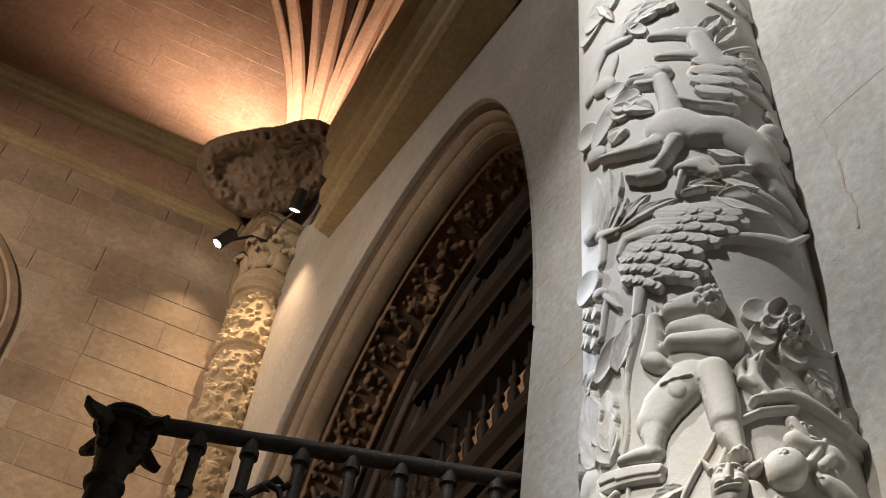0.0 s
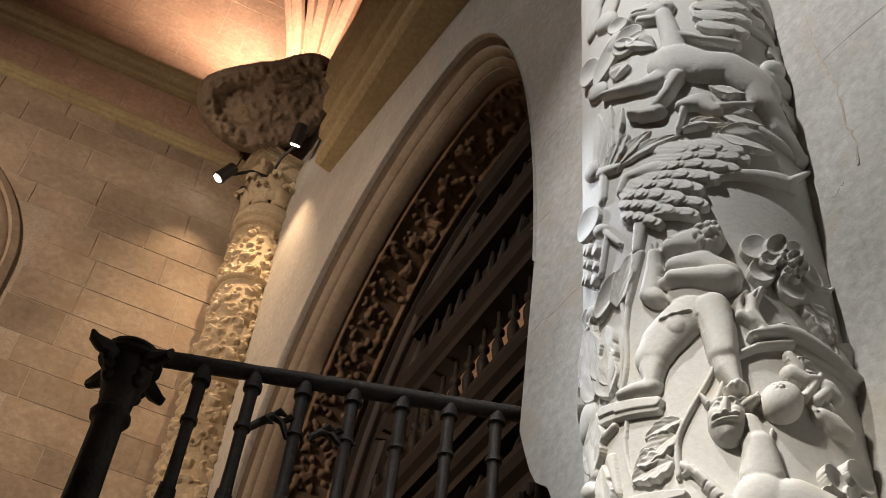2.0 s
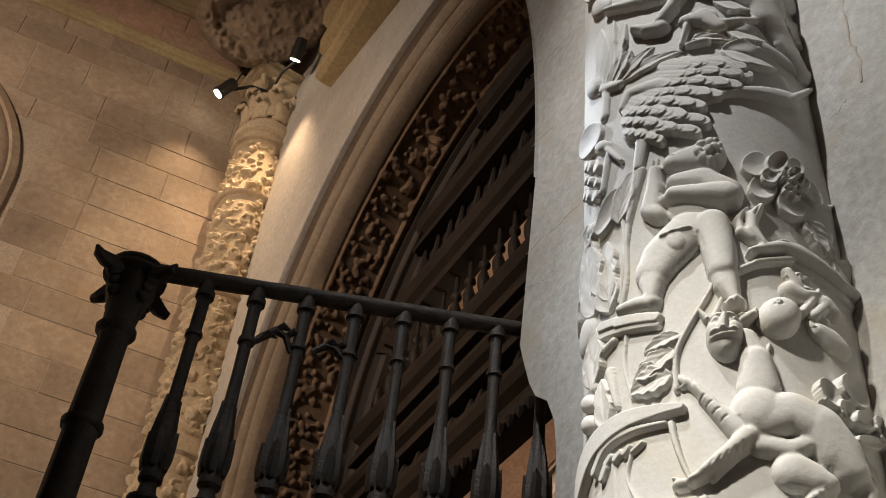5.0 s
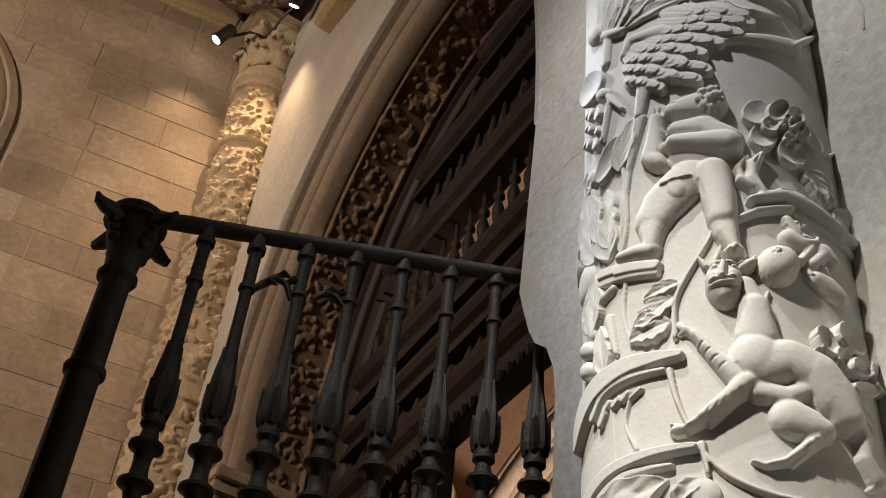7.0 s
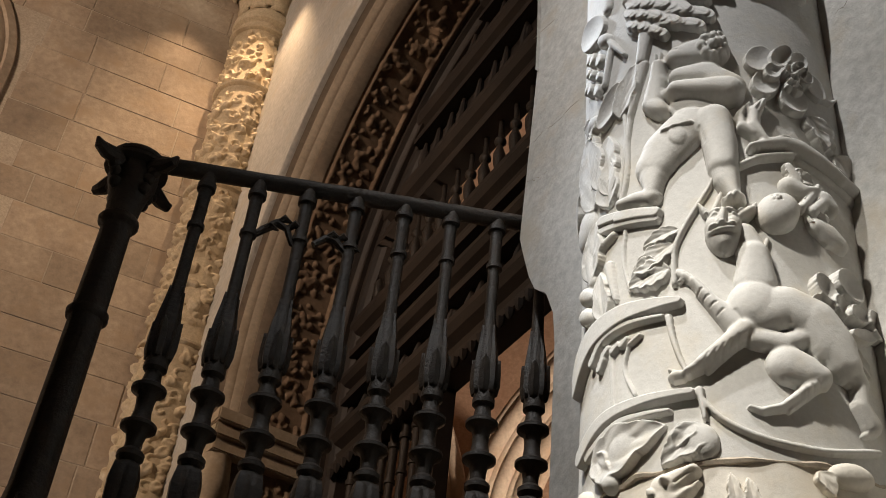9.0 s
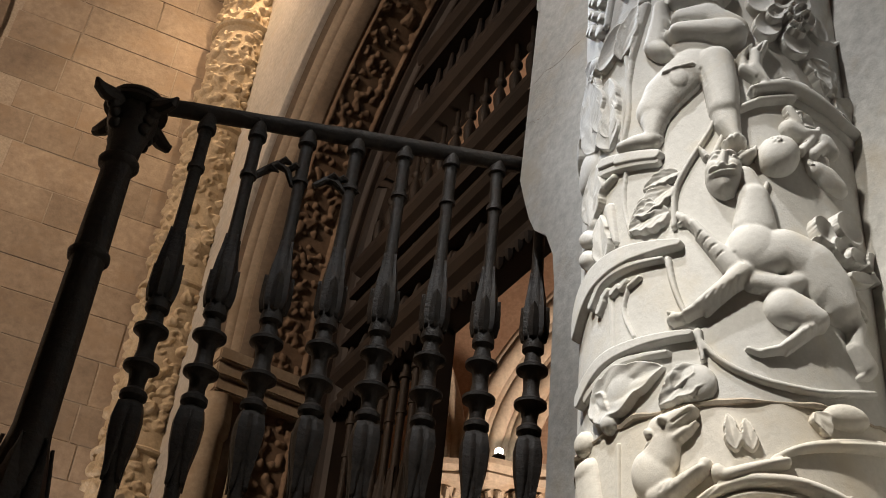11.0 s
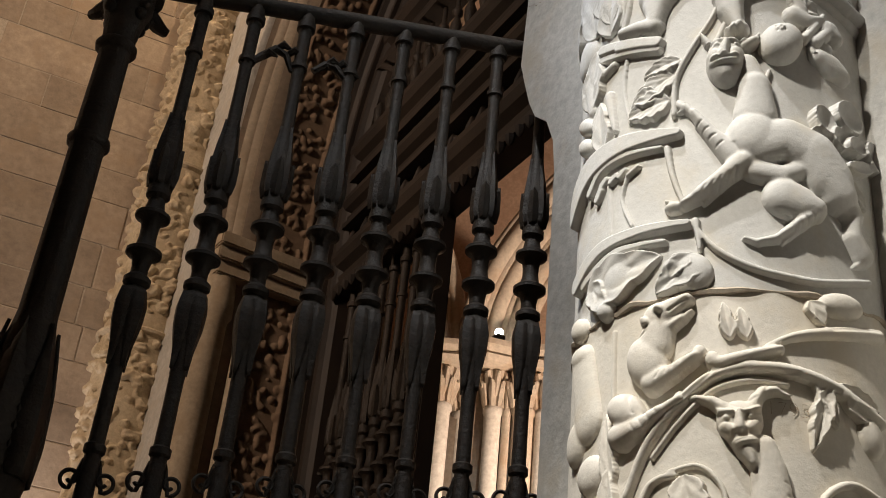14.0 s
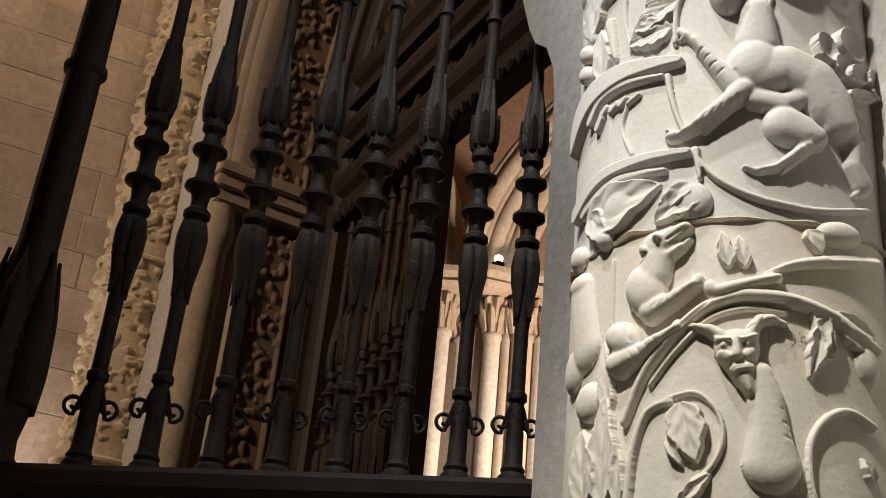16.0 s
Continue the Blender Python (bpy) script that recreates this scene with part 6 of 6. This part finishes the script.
for s0, s1, z0, z1 in ((-3.2, 5.0, 0.0, 15.0),):
    vs = [bm.verts.new(c + w * s + front * o + Vector((0, 0, z))) for o in (0, -0.4) for s, z in ((s0, z0), (s1, z0), (s1, z1), (s0, z1))]
    for f in ((0, 1, 2, 3), (7, 6, 5, 4), (0, 4, 5, 1), (1, 5, 6, 2), (2, 6, 7, 3), (3, 7, 4, 0)):
        bm.faces.new([vs[i] for i in f])
tagged(part("wall_aisle", bm, WARMLIT_STONE, None), "aisle wall behind the nave pier, warm light in its colour", "wall", kind="structure")

# ---- corner: corbel with a shield, ribs, lamps ----
corbel = thing("shield_corbel", "weathered stone corbel carved with a wreathed shield", "corbel")
CENTRE = Vector((1.51, 6.10, 9.79))
DOWN = (Vector((0, 0, EYE)) - CENTRE).normalized()
RIGHT = DOWN.cross(Vector((0, 0, 1))).normalized() * -1
TOP = RIGHT.cross(DOWN) * -1
if TOP.z < 0:
    TOP = -TOP
RIGHT, TOP = RIGHT * 0.94 + TOP * 0.34, TOP * 0.94 - RIGHT * 0.34


def on_shield(S, Z, H):
    c = np.array(CENTRE)
    bowl = -0.55 * (S ** 2 + Z ** 2) + H
    return c + S[..., None] * np.array(RIGHT) + Z[..., None] * np.array(TOP) + bowl[..., None] * np.array(DOWN)


rng = random.Random(3)
EDGE = ((-0.61, 0.045), (-0.53, 0.19), (-0.25, 0.27), (0.09, 0.31), (0.40, 0.38), (0.57, 0.28), (0.56, 0.09), (0.39, -0.155), (0.19, -0.30), (-0.15, -0.38), (-0.40, -0.285), (-0.55, -0.12))
way = [q * 0.90 for p in EDGE + EDGE[:1] for q in p]
forms = [("ell", (0.0, 0.02, 0.56, 0.31, 16, 0.05)), ("ell", (-0.08, -0.1, 0.42, 0.27, -10, 0.05))] + vine(0.115, 0.075, 0.075, *way)
edge_run = np.array(way).reshape(-1, 2)
for i in range(170):
    t = i / 170 * 12
    p = edge_run[int(t)] * (1 - t % 1) + edge_run[int(t) + 1] * (t % 1)
    forms.append(("dot", (p[0] + rng.uniform(-0.06, 0.06), p[1] + rng.uniform(-0.06, 0.06), rng.uniform(0.022, 0.045), rng.uniform(0.018, 0.034), rng.uniform(-90, 90), rng.uniform(0.03, 0.06))))
forms += [("leaf", (-0.05, 0.14, 0.36, 0.24, 0.05, 0.12, 3)), ("cap", (-0.32, 0.02, 0.02, 0.05, 0.02, 0.016, 0.09)), ("cap", (-0.02, 0.1, -0.05, -0.2, 0.016, 0.014, 0.085)), ("cap", (0.22, 0.16, 0.12, -0.14, 0.022, 0.016, 0.10)), ("cap", (-0.3, -0.12, 0.1, -0.16, 0.018, 0.018, 0.09))]
for i in range(110):
    s, z = rng.uniform(-0.42, 0.42), rng.uniform(-0.24, 0.24)
    forms.append(("dot", (s, z, rng.uniform(0.02, 0.06), rng.uniform(0.010, 0.022), rng.uniform(-90, 90), rng.uniform(0.012, 0.035))))
relief("shield_face", on_shield, CORBELSTONE, corbel, 0.009, forms)
outline = [Vector(edge_run[i // 4] * (1 - i % 4 / 4) + edge_run[i // 4 + 1] * (i % 4 / 4)) / 0.90 for i in range(48)]
rings = []
for size, depth in ((0.94, -0.13), (0.99, -0.19), (0.97, -0.28), (0.86, -0.42), (0.62, -0.62), (0.28, -0.85)):
    rings.append([CENTRE + RIGHT * (p.x * size) + TOP * (p.y * size) + DOWN * (depth + rng.uniform(-0.02, 0.02)) for p in outline])
faces = [(k * 48 + i, k * 48 + (i + 1) % 48, (k + 1) * 48 + (i + 1) % 48, (k + 1) * 48 + i) for k in range(5) for i in range(48)] + [tuple(range(240, 288))]
mesh_object("corbel_body", [v for ring_ in rings for v in ring_], faces, CORBELSTONE, corbel)

ribs = thing("vault_ribs", "bundle of warm-lit moulded vault ribs rising from the corner", "vault", kind="structure")
for i, (dx, dy, r) in enumerate(((-0.42, 0.10, 0.07), (-0.25, 0.0, 0.05), (-0.10, -0.10, 0.08), (0.05, -0.2, 0.05), (0.16, -0.32, 0.07), (-0.55, 0.16, 0.045), (0.20, -0.5, 0.06))):
    path = [Vector((1.90 + dx * (0.28 + 0.16 * q * q) - 0.02 * q * q, 6.52 + dy * (0.28 + 0.16 * q * q) - 0.05 * q * q, 10.3 + 1.0 * q)) for q in np.linspace(0, 5.6, 22)]
    mesh_object("vault_rib", *tube(path, r, 8), WARMLIT_STONE, ribs)


def spotlight(at, aim):
    grip = Vector((1.79, 6.47, 9.36)) - Vector(at)
    lamp = thing("spotlight", "small black spotlight clamped above the capital", "lamp", at, "spotlights on the capital")
    turn = look((0, 0, 0), aim).to_3x3().to_4x4()
    barrel = mesh_object("barrel", *moved(lathe([(0.045, 0.16), (0.05, 0.15), (0.052, 0.0), (0.058, -0.01), (0.058, -0.03)], 18), turn), BLACK, lamp)
    mesh_object("lens", *moved(lathe([(0.042, -0.034), (0.042, -0.031)], 18), turn), LENS, lamp)
    mesh_object("bracket", *tube([Vector((0, 0, 0)), Vector((0.06, 0.06, 0.12)), grip * 0.6 + Vector((0, 0, 0.08)), grip], 0.014, 6), BLACK, lamp)
    mesh_object("cable", *tube([Vector((0.02, 0.03, 0.1)), Vector((0.12, 0.1, 0.3)), Vector((0.15, 0.12, 0.5)), Vector((0.3, 0.3, 0.7))], 0.007, 5), BLACK, lamp)
    return lamp


spotlight((1.415, 6.58, 9.19), (-0.55, 0.40, -1.0))
spotlight((1.80, 6.04, 9.42), (0.1, 0.6, -0.75))

# ---- ashlar blocks of the chapel wall ----
rng = random.Random(21)


def block(s0, s1, z0, z1, proud):
    g, c = 0.0045, 0.004
    o = [(s0 + g, z0 + g), (s1 - g, z0 + g), (s1 - g, z1 - g), (s0 + g, z1 - g)]
    i = [(s0 + g + c * rng.uniform(0.5, 1.3), z0 + g + c * rng.uniform(0.4, 1.0)), (s1 - g - c * rng.uniform(0.5, 1.3), z0 + g + c * rng.uniform(0.4, 1.0)), (s1 - g - c, z1 - g - c * 0.7), (s0 + g + c, z1 - g - c * 0.7)]
    v = [left_point(s, -0.019, z) for s, z in o] + [left_point(s, proud - 0.002, z) for s, z in o] + [left_point(s, proud, z) for s, z in i]
    f = [(k, (k + 1) % 4, (k + 1) % 4 + 4, k + 4) for k in range(4)] + [(k + 4, (k + 1) % 4 + 4, (k + 1) % 4 + 8, k + 8) for k in range(4)] + [(8, 9, 10, 11)]
    return v, f


z, upper_blocks = 1.2, []
while z < 15.9:
    h = rng.uniform(0.23, 0.33)
    s = 0.0
    while s < 4.2:
        w = rng.uniform(0.30, 0.78)
        mid, top = s + w / 2, z + h / 2
        inside = math.hypot(mid - NICHE_S, max(0, top - NICHE_Z)) < NICHE_R + 0.02 + (w / 2 if abs(mid - NICHE_S) > 1.2 else 0.1)
        if not inside:
            body = block(s, min(s + w, 4.4), z, z + h, rng.uniform(0.002, 0.008))
            if z < 9.7:
                mesh_object("ashlar_block", *body, ASHLAR, left, smooth=False)
            else:
                upper_blocks.append(body)
        s += w
    z += h
# courses above the cornice: uplight warmth is in the stone colour
tagged(mesh_object("upper_courses", *merged(*upper_blocks), WARMLIT_STONE, left, smooth=False), kind="stuff")
